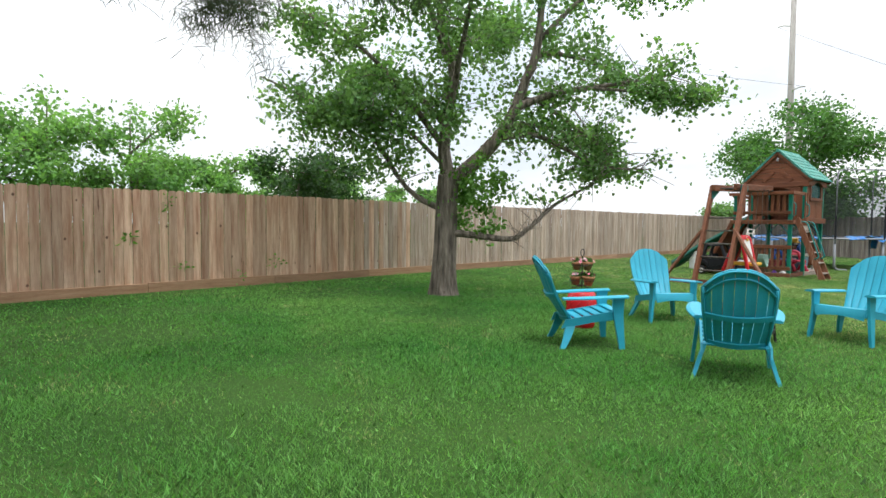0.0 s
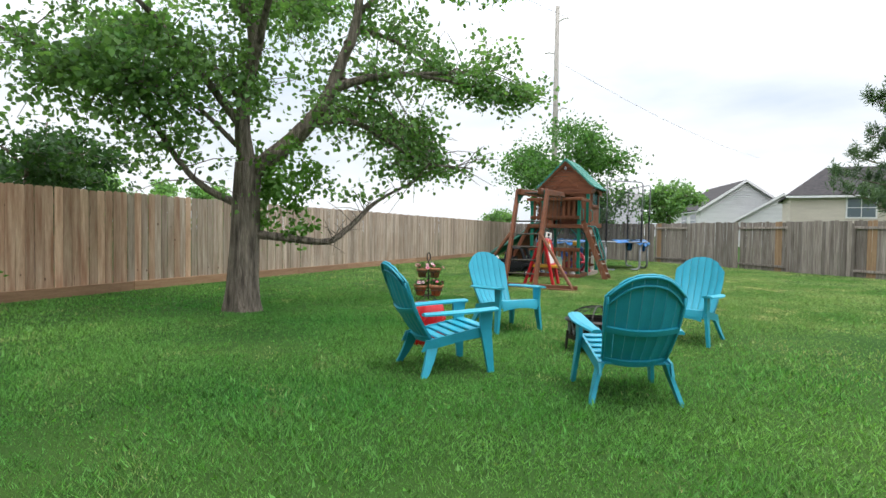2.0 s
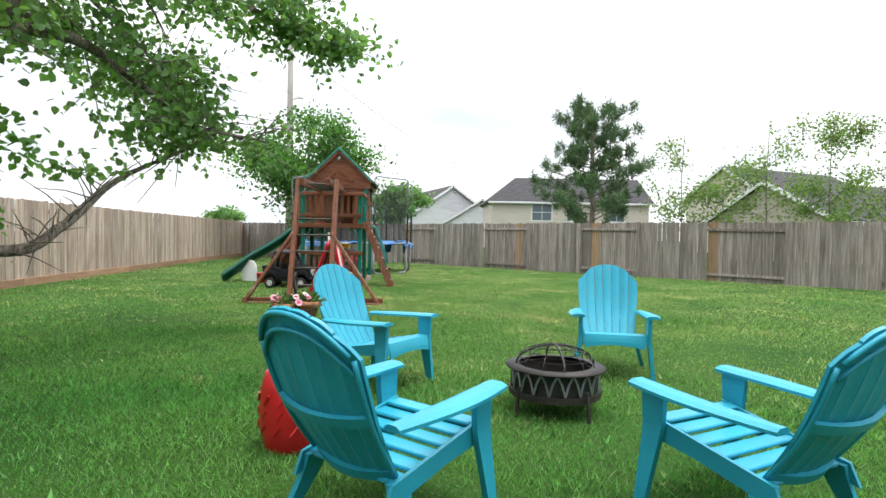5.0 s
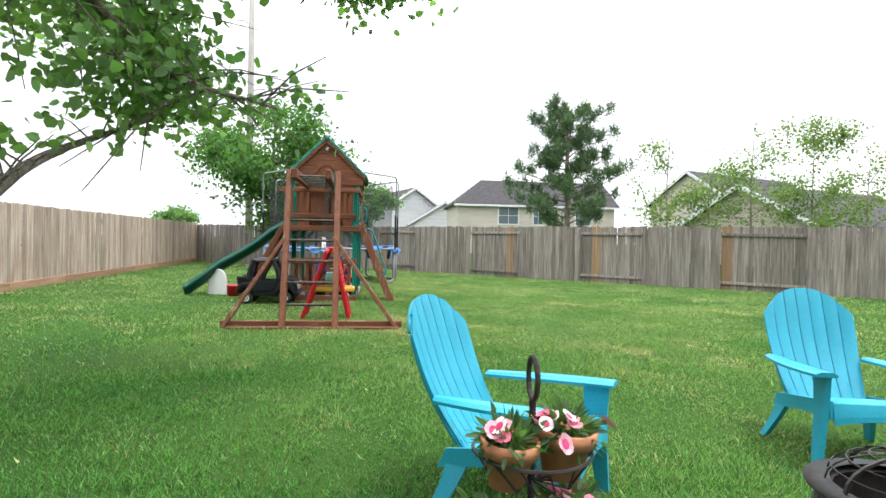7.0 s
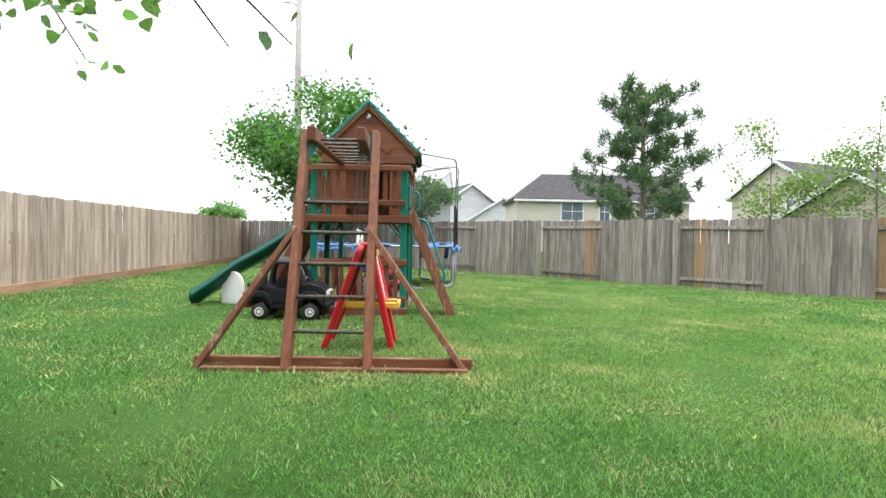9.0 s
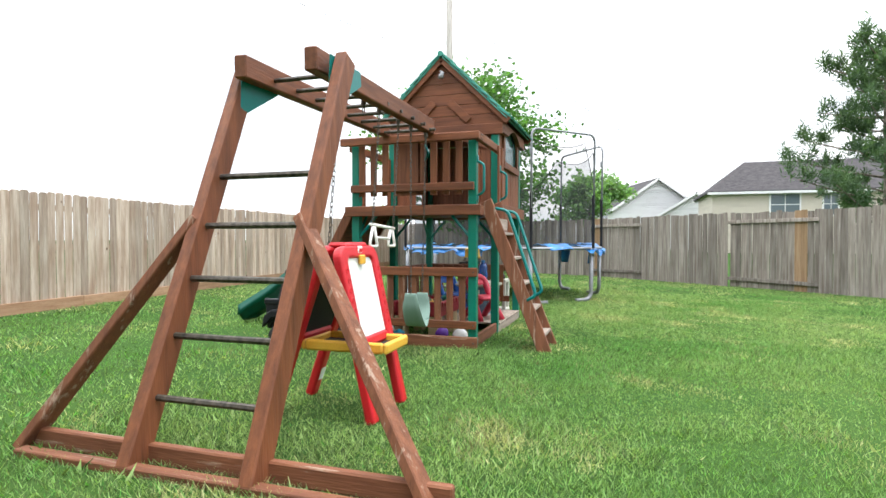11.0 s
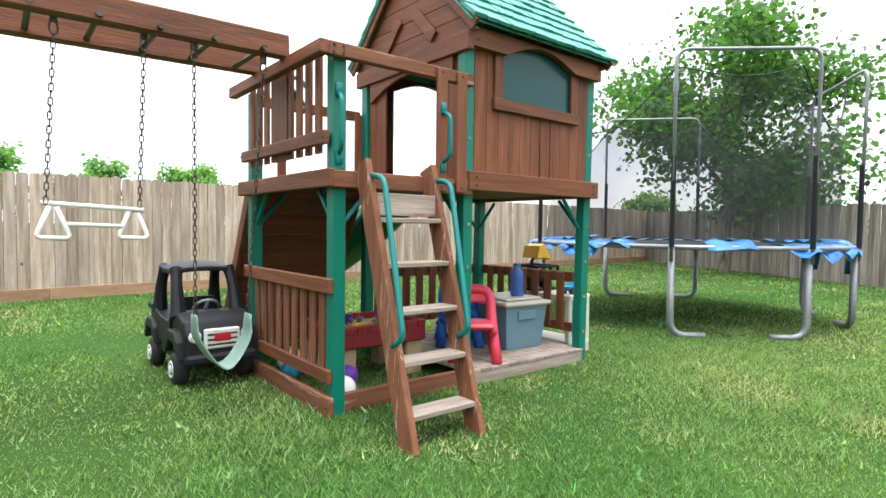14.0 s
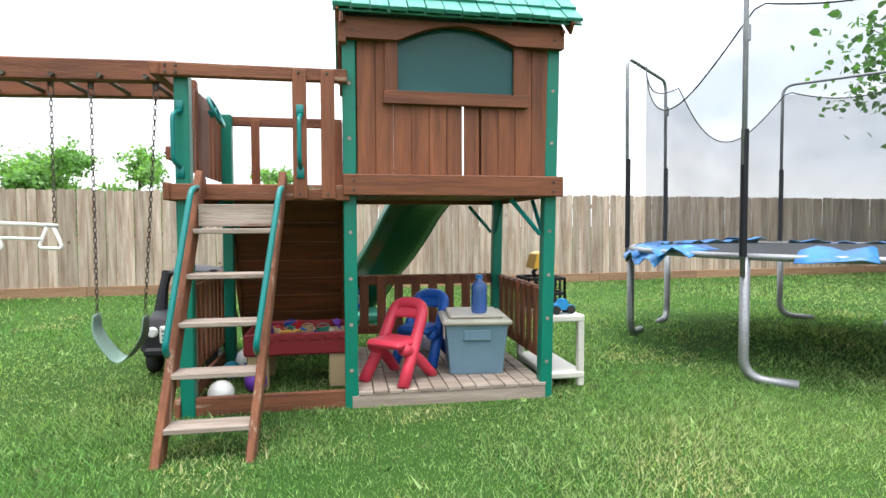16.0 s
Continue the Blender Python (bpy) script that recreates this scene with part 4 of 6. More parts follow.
gr = part("grille", box(0.49, -0.12, 0.27, 0.525, 0.12, 0.41, 0.01), M["rim"], truck, "white moulded grille with red badge")
for i in range(3):
    part("grille_slot", box(0.5245, -0.10, 0.295 + 0.035 * i, 0.528, 0.10, 0.308 + 0.035 * i, 0), M["bolt"], gr)
M["red"] = plastic("red_plastic", (0.50, 0.012, 0.02), 0.4, worn=(0.55, 0.10, 0.10))
part("badge", box(0.526, -0.055, 0.325, 0.532, 0.055, 0.375, 0.004), M["red"], gr)
part("bumper", box(0.46, -0.24, 0.17, 0.54, 0.24, 0.24, 0.02), bk, truck)
for x in (0.29, -0.39):
    for s in (-1, 1):
        w = part("wheel", lathe([(0.03, -0.055), (0.085, -0.05), (0.112, -0.035), (0.116, 0), (0.112, 0.035), (0.085, 0.05), (0.03, 0.055)], 20, pose(x, s * 0.225, 0.115, 90)), M["tyre"], truck, smooth=True)
        part("rim", lathe([(0.062, -0.006), (0.06, 0.004), (0.03, -0.004), (0.028, 0.006), (0.012, 0.012)], 16, pose(x, s * 0.28, 0.115, -90 * s)), M["rim"], w)

# ---- easel ----
easel = thing("easel", pose(12.165, 4.15, 0, 0, 0, 1), "red plastic double-sided easel with whiteboard and yellow tray", "easel")
M["yellow"] = plastic("yellow_plastic", (0.72, 0.40, 0.05), 0.4)
M["board"] = plastic("whiteboard", (0.78, 0.78, 0.76), 0.25, 0.0)
M["chalk"] = plastic("chalkboard", (0.02, 0.02, 0.02), 0.7)

def easel_frame(half, inner, low):
    """An upside-down U with rounded shoulders, z measured down from the hinge."""
    pts = [(half, low), (half, -0.09)]
    pts += [(half - 0.09 + 0.09 * math.cos(a), -0.09 + 0.09 * math.sin(a)) for a in [k * math.pi / 12 for k in range(1, 7)]]
    pts += [(-x, z) for x, z in pts[::-1]]
    ins = [(-inner, low), (-inner, -0.12)]
    ins += [(-inner + 0.04 - 0.04 * math.cos(a), -0.12 + 0.04 * math.sin(a)) for a in [k * math.pi / 8 for k in range(1, 5)]]
    ins += [(-x, z) for x, z in ins[::-1]]
    return pts + ins


for s, brd, angle in ((-1, "board", -12.5), (1, "chalk", 19.0)):
    tilt = pose(0, s * 0.045, 1.06, angle, 0, 0)
    b = prism(easel_frame(0.275, 0.185, -1.085 if s < 0 else -1.115), "y", -0.032, 0.032, tilt)
    soft(part("frame", b, M["red"], easel, "red moulded frame with two legs"), 0.018, 3)
    b = box(-0.19, -0.026, -0.645, 0.19, 0.026, -0.575, 0.016)
    bmesh.ops.transform(b, matrix=tilt, verts=b.verts[:])
    part("cross_bar", b, M["red"], easel)
    b = box(-0.192, -0.012, -0.58, 0.192, 0.012, -0.075, 0.004)
    bmesh.ops.transform(b, matrix=tilt, verts=b.verts[:])
    part("panel", b, M[brd], easel, "white dry-wipe panel" if s < 0 else "black chalkboard panel")
    # raised scrolls down both sides of the frame
    for x in (-0.232, 0.232):
        for k in range(7):
            b = tube([(x + 0.014 * math.cos(t), s * 0.033, -0.16 - 0.06 * k + 0.016 * math.sin(t)) for t in [j * math.pi / 5 for j in range(8)]], 0.0035, 5)
            bmesh.ops.transform(b, matrix=tilt, verts=b.verts[:])
            part("scroll", b, M["red"], easel)
# the tray is slung between the two frames and stands out at the front
zt = 0.42
tray = part("tray", box(-0.17, -0.33, zt, 0.17, 0.22, zt + 0.012, 0.004), M["chalk"], easel, "dark inside of the tray")
for x0, y0, x1, y1 in ((-0.182, -0.35, 0.182, -0.315), (-0.182, 0.21, 0.182, 0.245), (-0.182, -0.32, -0.15, 0.215), (0.15, -0.32, 0.182, 0.215)):
    soft(part("tray_rim", box(x0, y0, zt - 0.015, x1, y1, zt + 0.055, 0.012), M["yellow"], tray, "yellow plastic tray rim"), 0.006)
part("hinge_bar", box(-0.15, -0.07, 1.045, 0.15, 0.07, 1.085, 0.016), M["red"], easel)
part("clip", box(-0.035, -0.112, 0.945, 0.035, -0.088, 1.005, 0.008), M["yellow"], easel, "yellow paper clip")
badge = part("badge", box(-0.03, -0.088, 1.012, 0.03, -0.078, 1.062, 0.004), M["board"], easel, "white badge with a red mark")
part("badge_mark", box(-0.02, -0.0905, 1.02, 0.02, -0.0885, 1.045, 0), M["red"], badge)
b = box(-0.03, -0.036, -0.99, 0.03, -0.033, -0.90, 0)
bmesh.ops.transform(b, matrix=pose(0.23, 0.045, 1.06, 19.0, 0, 0), verts=b.verts[:])
part("sticker", b, M["board"], easel, "white paper sticker")

# ---- fire pit ----
M["iron"] = material("black_painted_steel", (0.02, 0.018, 0.017), (0.055, 0.045, 0.04), 8.0, 0.55, metal=0.3, vary=0.05)
pit = thing("fire_pit", pose(PIT[0], PIT[1], 0), "round black steel fire pit with mesh dome lid", "fire pit")
part("rim", lathe([(0.24, 0.30), (0.335, 0.305), (0.34, 0.315), (0.25, 0.325)], 32, cap=False), M["iron"], pit, smooth=True)
part("bowl", lathe([(0.28, 0.12), (0.285, 0.30), (0.26, 0.30), (0.25, 0.14)], 32), M["iron"], pit)
part("band", lathe([(0.315, 0.125), (0.315, 0.165), (0.30, 0.165), (0.30, 0.125)], 32, cap=False), M["iron"], pit)
for k in range(18):
    a = k * math.pi / 9
    b = bmesh.new()
    for s in (-1, 1):
        p0 = Vector((0.297 * math.cos(a), 0.297 * math.sin(a), 0.17))
        p1 = Vector((0.297 * math.cos(a + s * 0.16), 0.297 * math.sin(a + s * 0.16), 0.295))
        add_tube(b, [p0, (p0 + p1) / 2 + Vector((0, 0, 0.02)), p1], 0.008, 5)
    part("lattice_bar", b, M["steel"], pit)
for k in range(4):
    a = k * math.pi / 2 + 0.5
    part("leg", tube([(0.31 * math.cos(a), 0.31 * math.sin(a), 0.20), (0.33 * math.cos(a), 0.33 * math.sin(a), 0.0)], 0.014, 6), M["iron"], pit)
for k in range(12):
    a = k * math.pi / 6
    part("dome_wire", tube([(0.27 * math.cos(t) * math.cos(a), 0.27 * math.cos(t) * math.sin(a), 0.325 + 0.13 * math.sin(t)) for t in [i * math.pi / 12 for i in range(7)]], 0.0035 if k % 3 else 0.008, 4), M["iron"], pit)
for r in (0.13, 0.2, 0.25):
    part("dome_wire", tube([(r * math.cos(k * math.pi / 12), r * math.sin(k * math.pi / 12), 0.325 + 0.13 * math.sqrt(1 - (r / 0.27) ** 2)) for k in range(24)], 0.0035, 4, closed=True), M["iron"], pit)

# ---- red garden stool and plant stand ----
ST = (4.60, 3.10)
stool = thing("garden_stool", pose(ST[0], ST[1], 0), "bright red ceramic garden stool with raised pattern", "stool")
M["glaze"] = plastic("red_glaze", (0.52, 0.015, 0.02), 0.2, 0.1)
part("drum", lathe([(0.15, 0.0), (0.16, 0.02), (0.185, 0.12), (0.19, 0.22), (0.18, 0.34), (0.16, 0.43), (0.14, 0.445), (0.0, 0.45)], 32), M["glaze"], stool, smooth=True)
for k in range(12):
    for zz in (0.14, 0.22, 0.30):
        a = k * math.pi / 6 + zz
        part("raised_bar", tube([(0.188 * math.cos(a), 0.188 * math.sin(a), zz - 0.025), (0.188 * math.cos(a + 0.2), 0.188 * math.sin(a + 0.2), zz + 0.025)], 0.007, 5), M["glaze"], stool)
stand = thing("plant_stand", pose(ST[0], ST[1], 0.45), "two-tier black wire plant stand", "plant stand")
part("pole", tube([(0, 0, 0.03), (0, 0, 0.43)], 0.008, 6), M["iron"], stand)
part("handle", tube([(0.035 * math.cos(k * math.pi / 8), 0, 0.475 + 0.045 * math.sin(k * math.pi / 8)) for k in range(16)], 0.006, 6, closed=True), M["iron"], stand)
for k in range(4):
    a = k * math.pi / 2
    part("foot", tube(spline([(0, 0, 0.07), (0.07 * math.cos(a), 0.07 * math.sin(a), 0.055), (0.12 * math.cos(a), 0.12 * math.sin(a), 0.005), (0.15 * math.cos(a), 0.15 * math.sin(a), 0.025), (0.135 * math.cos(a), 0.135 * math.sin(a), 0.04)], 4), 0.005, 5), M["iron"], stand)
for z, r in ((0.075, 0.15), (0.265, 0.125)):
    part("basket", tube([(r * math.cos(k * math.pi / 12), r * math.sin(k * math.pi / 12), z + 0.06) for k in range(24)], 0.004, 5, closed=True), M["iron"], stand)
    for k in range(14):
        a = k * math.pi / 7
        part("basket_wire", tube([(r * math.cos(a), r * math.sin(a), z + 0.06), (r * 0.7 * math.cos(a + 0.3), r * 0.7 * math.sin(a + 0.3), z), (0, 0, z - 0.005)], 0.0025, 4), M["iron"], stand)
M["terra"] = material("terracotta", (0.42, 0.17, 0.08), (0.55, 0.25, 0.13), 6.0, 0.75, vary=0.08, worn=(0.52, 0.36, 0.26), worn_at=0.68, worn_scale=5.0)
M["petal_white"] = material("white_petal", (0.78, 0.62, 0.64), (0.86, 0.76, 0.76), 60.0, 0.6, bump=0.0, vary=0.05)
M["petal_rose"] = material("rose_petal", (0.72, 0.22, 0.30), (0.84, 0.48, 0.52), 60.0, 0.6, bump=0.0, vary=0.1)
M["petal_pink"] = material("pink_petal", (0.70, 0.10, 0.20), (0.80, 0.26, 0.34), 60.0, 0.6, bump=0.0, vary=0.1)
M["petal_heart"] = material("deep_pink_heart", (0.45, 0.02, 0.09), (0.58, 0.05, 0.15), 60.0, 0.6, bump=0.0, vary=0.1)
M["stem"] = leafy("dianthus_leaf", (0.06, 0.13, 0.05), (0.11, 0.19, 0.08), 20.0)


def leaf_mesh(name, pts, size, mat, parent, label="", flat=0.0, seed=1, long=1.25, droop=0.0, wide=0.42):
    """One mesh of small folded leaves at the points."""
    r = np.random.default_rng(seed)
    n = len(pts)
    pts = np.asarray(pts, dtype=float)
    d = r.normal(size=(n, 3))
    d[:, 2] = d[:, 2] * (1 - flat) - droop
    d /= np.linalg.norm(d, axis=1)[:, None]
    e = np.cross(d, r.normal(size=(n, 3)))
    e /= np.linalg.norm(e, axis=1)[:, None] + 1e-9
    up = np.cross(d, e)
    sz = (size * r.uniform(0.65, 1.25, n))[:, None]
    w = wide
    fold = up * sz * 0.09
    v = np.stack([pts, pts + d * sz * 0.22 * long + e * sz * w * 0.9 + fold, pts + d * sz * 0.58 * long + e * sz * w * 0.8 + fold, pts + d * sz * long,
                  pts + d * sz * 0.58 * long - e * sz * w * 0.8 + fold, pts + d * sz * 0.22 * long - e * sz * w * 0.9 + fold], 1).reshape(-1, 3)
    me = bpy.data.meshes.new(name)
    me.vertices.add(6 * n)
    me.vertices.foreach_set("co", v.ravel())
    me.loops.add(8 * n)
    base = 6 * np.arange(n)[:, None]
    me.loops.foreach_set("vertex_index", (base + np.array([[0, 1, 2, 3, 0, 3, 4, 5]])).ravel().astype(np.int32))
    me.polygons.add(2 * n)
    me.polygons.foreach_set("loop_start", (4 * np.arange(2 * n)).astype(np.int32))
    me.update(calc_edges=True)
    me.materials.append(mat)
    ob = new(name, me)
    ob.parent = parent
    if label:
        ob["label"] = label
    return ob


def dianthus(parent, m, size, shade):
    """A flower of five broad frilled petals, pale at the rim, with a deep pink heart."""
    b = bmesh.new()
    for k in range(5):
        a0 = k * 2 * math.pi / 5
        c = b.verts.new((0, 0, 0))
        rim = []
        for j in range(7):
            a = a0 + (j - 3) * 0.215
            rr_ = size * (1.0 - 0.10 * abs(j - 3) / 3 + (0.05 if j % 2 else -0.03))
            rim.append(b.verts.new((rr_ * math.cos(a), rr_ * math.sin(a), size * (0.22 + 0.06 * (k % 2)))))
        for p, q in zip(rim, rim[1:]):
            b.faces.new((c, p, q))
    bmesh.ops.transform(b, matrix=m, verts=b.verts[:])
    fl = part("flower", b, M[("petal_white", "petal_rose", "petal_pink")[shade]], parent)
    h = bmesh.new()
    add_lathe(h, [(size * 0.48, size * 0.16), (size * 0.2, size * 0.09), (size * 0.05, size * 0.12)], 10, m)
    part("flower_heart", h, M["petal_heart"], fl)
    return fl


def pot(x, y, z, k, seed):
    th = thing("flower_pot", pose(x, y, z, 4, -3, 0), "terracotta pot of pink and white dianthus flowers", "flower pot", "pots on the plant stand")
    part("pot", lathe([(0.045 * k, 0), (0.068 * k, 0.09 * k), (0.078 * k, 0.09 * k), (0.08 * k, 0.125 * k), (0.07 * k, 0.125 * k), (0.06 * k, 0.10 * k)], 24), M["terra"], th, smooth=True)
    r = np.random.default_rng(seed)
    c = r.normal(size=(260, 3)) * (0.03 * k, 0.03 * k, 0.016 * k) + (0, 0, 0.125 * k)
    leaf_mesh("leaves", c, 0.014, M["stem"], th, "narrow green leaves", seed=seed, long=2.6)
    for i in range(9):
        q = Vector(r.normal(size=3) * (0.040, 0.040, 0.010) * np.array(k) + (0, 0, 0.155 * k))
        out = Vector((q.x * 9 + r.normal() * 0.35, q.y * 9 + r.normal() * 0.35, 0.8)).normalized()
        m = Matrix.Translation(q) @ out.to_track_quat("Z", "Y").to_matrix().to_4x4() @ Matrix.Rotation(r.uniform(0, 6), 4, "Z")
        dianthus(th, m, 0.021 * r.uniform(0.8, 1.15), int(r.integers(0, 3)))
    return th


pot(ST[0] + 0.01, ST[1] - 0.068, 0.712, 0.86, 1)
pot(ST[0] - 0.03, ST[1] + 0.062, 0.712, 0.78, 3)
pot(ST[0] + 0.02, ST[1] - 0.08, 0.522, 0.95, 5)
pot(ST[0] - 0.02, ST[1] + 0.085, 0.522, 0.9, 7)

# ---- things under the tower ----
M["tote"] = plastic("slate_blue_tote", (0.12, 0.20, 0.26), 0.5)
M["beige"] = plastic("beige_lid", (0.42, 0.39, 0.32), 0.5)
tote = thing("storage_tote", pose(16.30, 4.36, 0.108, 0, 0, -6), "slate blue plastic storage tote with beige lid", "storage box")
b = bmesh.new()
add_sheet(b, lambda u, v, s: ((0.19 + 0.035 * v) * (1 if 0.125 < u < 0.375 else -1) if u * 4 % 1 == 2 else (0.19 + 0.035 * v - 0.008 * s) * max(-1, min(1, 1.6 * math.cos(2 * math.pi * u))), (0.22 + 0.035 * v - 0.008 * s) * max(-1, min(1, 1.6 * math.sin(2 * math.pi * u))), 0.004 + 0.37 * v), 40, 4, True)
part("tub", b, M["tote"], tote)
part("tub_floor", box(-0.185, -0.21, 0.0, 0.185, 0.21, 0.01, 0), M["tote"], tote)
part("handle_recess", box(-0.10, -0.262, 0.25, 0.10, -0.245, 0.33, 0.008), M["tote"], tote)
part("lid", box(-0.255, -0.285, 0.365, 0.255, 0.285, 0.405, 0.014), M["beige"], tote, "beige lid with raised centre")
part("lid_centre", box(-0.20, -0.22, 0.404, 0.20, 0.22, 0.43, 0.012), M["beige"], tote)
part("label_sticker", box(-0.232, -0.12, 0.24, -0.224, -0.02, 0.33, 0), M["board"], tote, "white paper sticker")
bottle = thing("water_bottle", pose(16.33, 4.28, 0.538), "translucent blue plastic water bottle", "bottle")
M["bottle"] = bpy.data.materials.new("blue_bottle")
M["bottle"].use_nodes = True
bb = M["bottle"].node_tree.nodes["Principled BSDF"]
bb.inputs["Base Color"].default_value, bb.inputs["Roughness"].default_value, bb.inputs["Transmission Weight"].default_value = (0.10, 0.22, 0.62, 1), 0.15, 0.6
part("body", lathe([(0.055, 0), (0.062, 0.02), (0.06, 0.06), (0.062, 0.10), (0.058, 0.14), (0.062, 0.19), (0.05, 0.22), (0.024, 0.245), (0.024, 0.26)], 20), M["bottle"], bottle, smooth=True)
part("cap", lathe([(0.027, 0.255), (0.027, 0.285), (0.0, 0.286)], 16), M["blue"], bottle, "blue screw cap")


def kid_chair(name, mat, m, label):
    th = thing(name, m, label, "chair", "small plastic chairs")
    # one moulded hoop makes the front legs and the back
    hoop = arc_line([(-0.165, -0.18, 0.0), (-0.135, 0.02, 0.27), (-0.125, 0.17, 0.52), (0.125, 0.17, 0.52), (0.135, 0.02, 0.27), (0.165, -0.18, 0.0)], 0.10, 7)
    part("hoop", tube(hoop, 0.042, 10), mat, th, smooth=True)
    part("backrest", add_sheet(bmesh.new(), lambda u, v, s: ((u - 0.5) * 0.25, 0.125 + 0.05 * v + 0.02 * math.sin(math.pi * u) - 0.035 * s, 0.42 + 0.10 * v), 8, 4, True), mat, th, smooth=True)
    for s in (-1, 1):
        part("rear_leg", tube(spline([(s * 0.125, -0.12, 0.25), (s * 0.14, 0.02, 0.17), (s * 0.165, 0.21, 0.0)], 4), [0.045 - 0.001 * k for k in range(9)], 10), mat, th, smooth=True)
    soft(part("seat", box(-0.145, -0.19, 0.245, 0.145, 0.10, 0.30, 0.022), mat, th), 0.012, 3)
    return th


M["kidred"] = plastic("faded_red_plastic", (0.55, 0.035, 0.07), 0.45)
M["kidblue"] = plastic("royal_blue_plastic", (0.01, 0.09, 0.40), 0.45)
kid_chair("toddler_chair", M["kidred"], pose(15.70, 4.13, 0.108, 0, 0, -40), "small faded red plastic toddler chair")
kid_chair("toddler_chair", M["kidblue"], pose(15.95, 4.62, 0.108, 0, 0, -35), "small royal blue plastic toddler chair")
M["maroon"] = plastic("maroon_sand_table", (0.20, 0.012, 0.02), 0.5)
M["tan"] = plastic("tan_table_leg", (0.36, 0.27, 0.15), 0.6)
sand = thing("sand_table", pose(15.0, 4.62, 0.0), "maroon toddler sand table on tan legs full of toys", "toy table")
part("tub", box(-0.36, -0.27, 0.28, 0.36, 0.27, 0.30, 0.004), M["maroon"], sand)
for x0, y0, x1, y1 in ((-0.38, -0.29, 0.38, -0.25), (-0.38, 0.25, 0.38, 0.29), (-0.38, -0.25, -0.34, 0.25), (0.34, -0.25, 0.38, 0.25)):
    part("tub_side", box(x0, y0, 0.26, x1, y1, 0.42, 0.012), M["maroon"], sand)
for i in range(7):
    part("tub_rib", box(-0.34 + i * 0.105, -0.302, 0.37, -0.27 + i * 0.105, -0.288, 0.42, 0.005), M["maroon"], sand)
part("sand", box(-0.34, -0.25, 0.30, 0.34, 0.25, 0.37, 0.01), M["tan"], sand, "damp brown sand")
for x in (-0.29, 0.29):
    for y in (-0.20, 0.20):
        part("leg", box(x - 0.075, y - 0.06, 0.0, x + 0.075, y + 0.06, 0.27, 0.012), M["tan"], sand)
rt = random.Random(12)
toymats = [M["red"], M["yellow"], M["kidblue"], M["green_roof"], M["beige"], plastic("purple_plastic", (0.12, 0.03, 0.30)), M["tan"]]
for i in range(15):
    x, y = 15.0 + rt.uniform(-0.28, 0.28), 4.62 + rt.uniform(-0.2, 0.2)
    tm = toymats[i % 7]
    k = rt.uniform(0.03, 0.055)
    if i % 3 == 0:
        t = thing("sand_bucket", pose(x, y, 0.37, rt.uniform(-25, 25), rt.uniform(-25, 25), 0), "small coloured plastic sand bucket", "toy", "sand toys")
        part("bucket", lathe([(k * 0.7, 0), (k, k * 1.4), (k * 1.1, k * 1.45), (k * 0.9, k * 1.4), (k * 0.6, 0.01)], 14), tm, t, smooth=True)
        part("bail", tube([(k * math.cos(a), 0, k * 1.4 + 0.6 * k * math.sin(a)) for a in [j * math.pi / 8 for j in range(9)]], 0.003, 4), tm, t)
    else:
        t = thing("sand_shovel", pose(x, y, 0.385, rt.uniform(-30, 30), rt.uniform(-30, 30), rt.uniform(0, 360)), "small coloured plastic sand shovel", "toy", "sand toys")
        part("scoop", add_sheet(bmesh.new(), lambda u, v, s: (0.08 * u, (v - 0.5) * 0.065 * (1 - 0.3 * u), 0.022 * (2 * v - 1) ** 2 + 0.006 * s), 4, 5, True), tm, t)
        part("handle", tube([(0, 0, 0.005), (-0.07, 0, 0.012), (-0.10, 0, 0.012)], [0.008, 0.007, 0.011], 6), tm, t)


def ball(name, x, y, z, r, mat, label, patches=None):
    th = thing(name, pose(x, y, z + r), label, "ball")
    b = bmesh.new()
    bmesh.ops.create_icosphere(b, subdivisions=3, radius=r)
    part("shell", b, mat, th, smooth=True)
    for k in range(6 if patches else 0):
        d = Vector((math.cos(k * 2.4) * 0.9, math.sin(k * 2.4) * 0.9, -0.7 + 0.28 * k)).normalized()
        part("patch", lathe([(r * 0.33, 0.93 * r), (r * 0.18, r * 0.995), (0.002, r * 1.005)], 5, d.to_track_quat("Z", "Y").to_matrix().to_4x4(), False), patches, th)
    return th


ball("white_ball", 14.52, 4.08, 0.0, 0.085, M["board"], "plain white rubber ball in the corner of the sandbox")
ball("spiky_ball", 14.70, 4.35, 0.0, 0.08, toymats[5], "purple knobbly rubber ball behind the railing", toymats[5])
ball("soccer_ball", 14.55, 4.95, 0.0, 0.10, M["board"], "white and navy soccer ball beside the sand table", M["kidblue"])
ball("soccer_ball", 16.06, 4.95, 0.108, 0.10, M["board"], "white and black soccer ball on the wooden floor", M["black"])
ball("blue_ball", 14.46, 4.75, 0.0, 0.07, plastic("cyan_ball", (0.02, 0.32, 0.48)), "small light blue ball behind the lower railing")
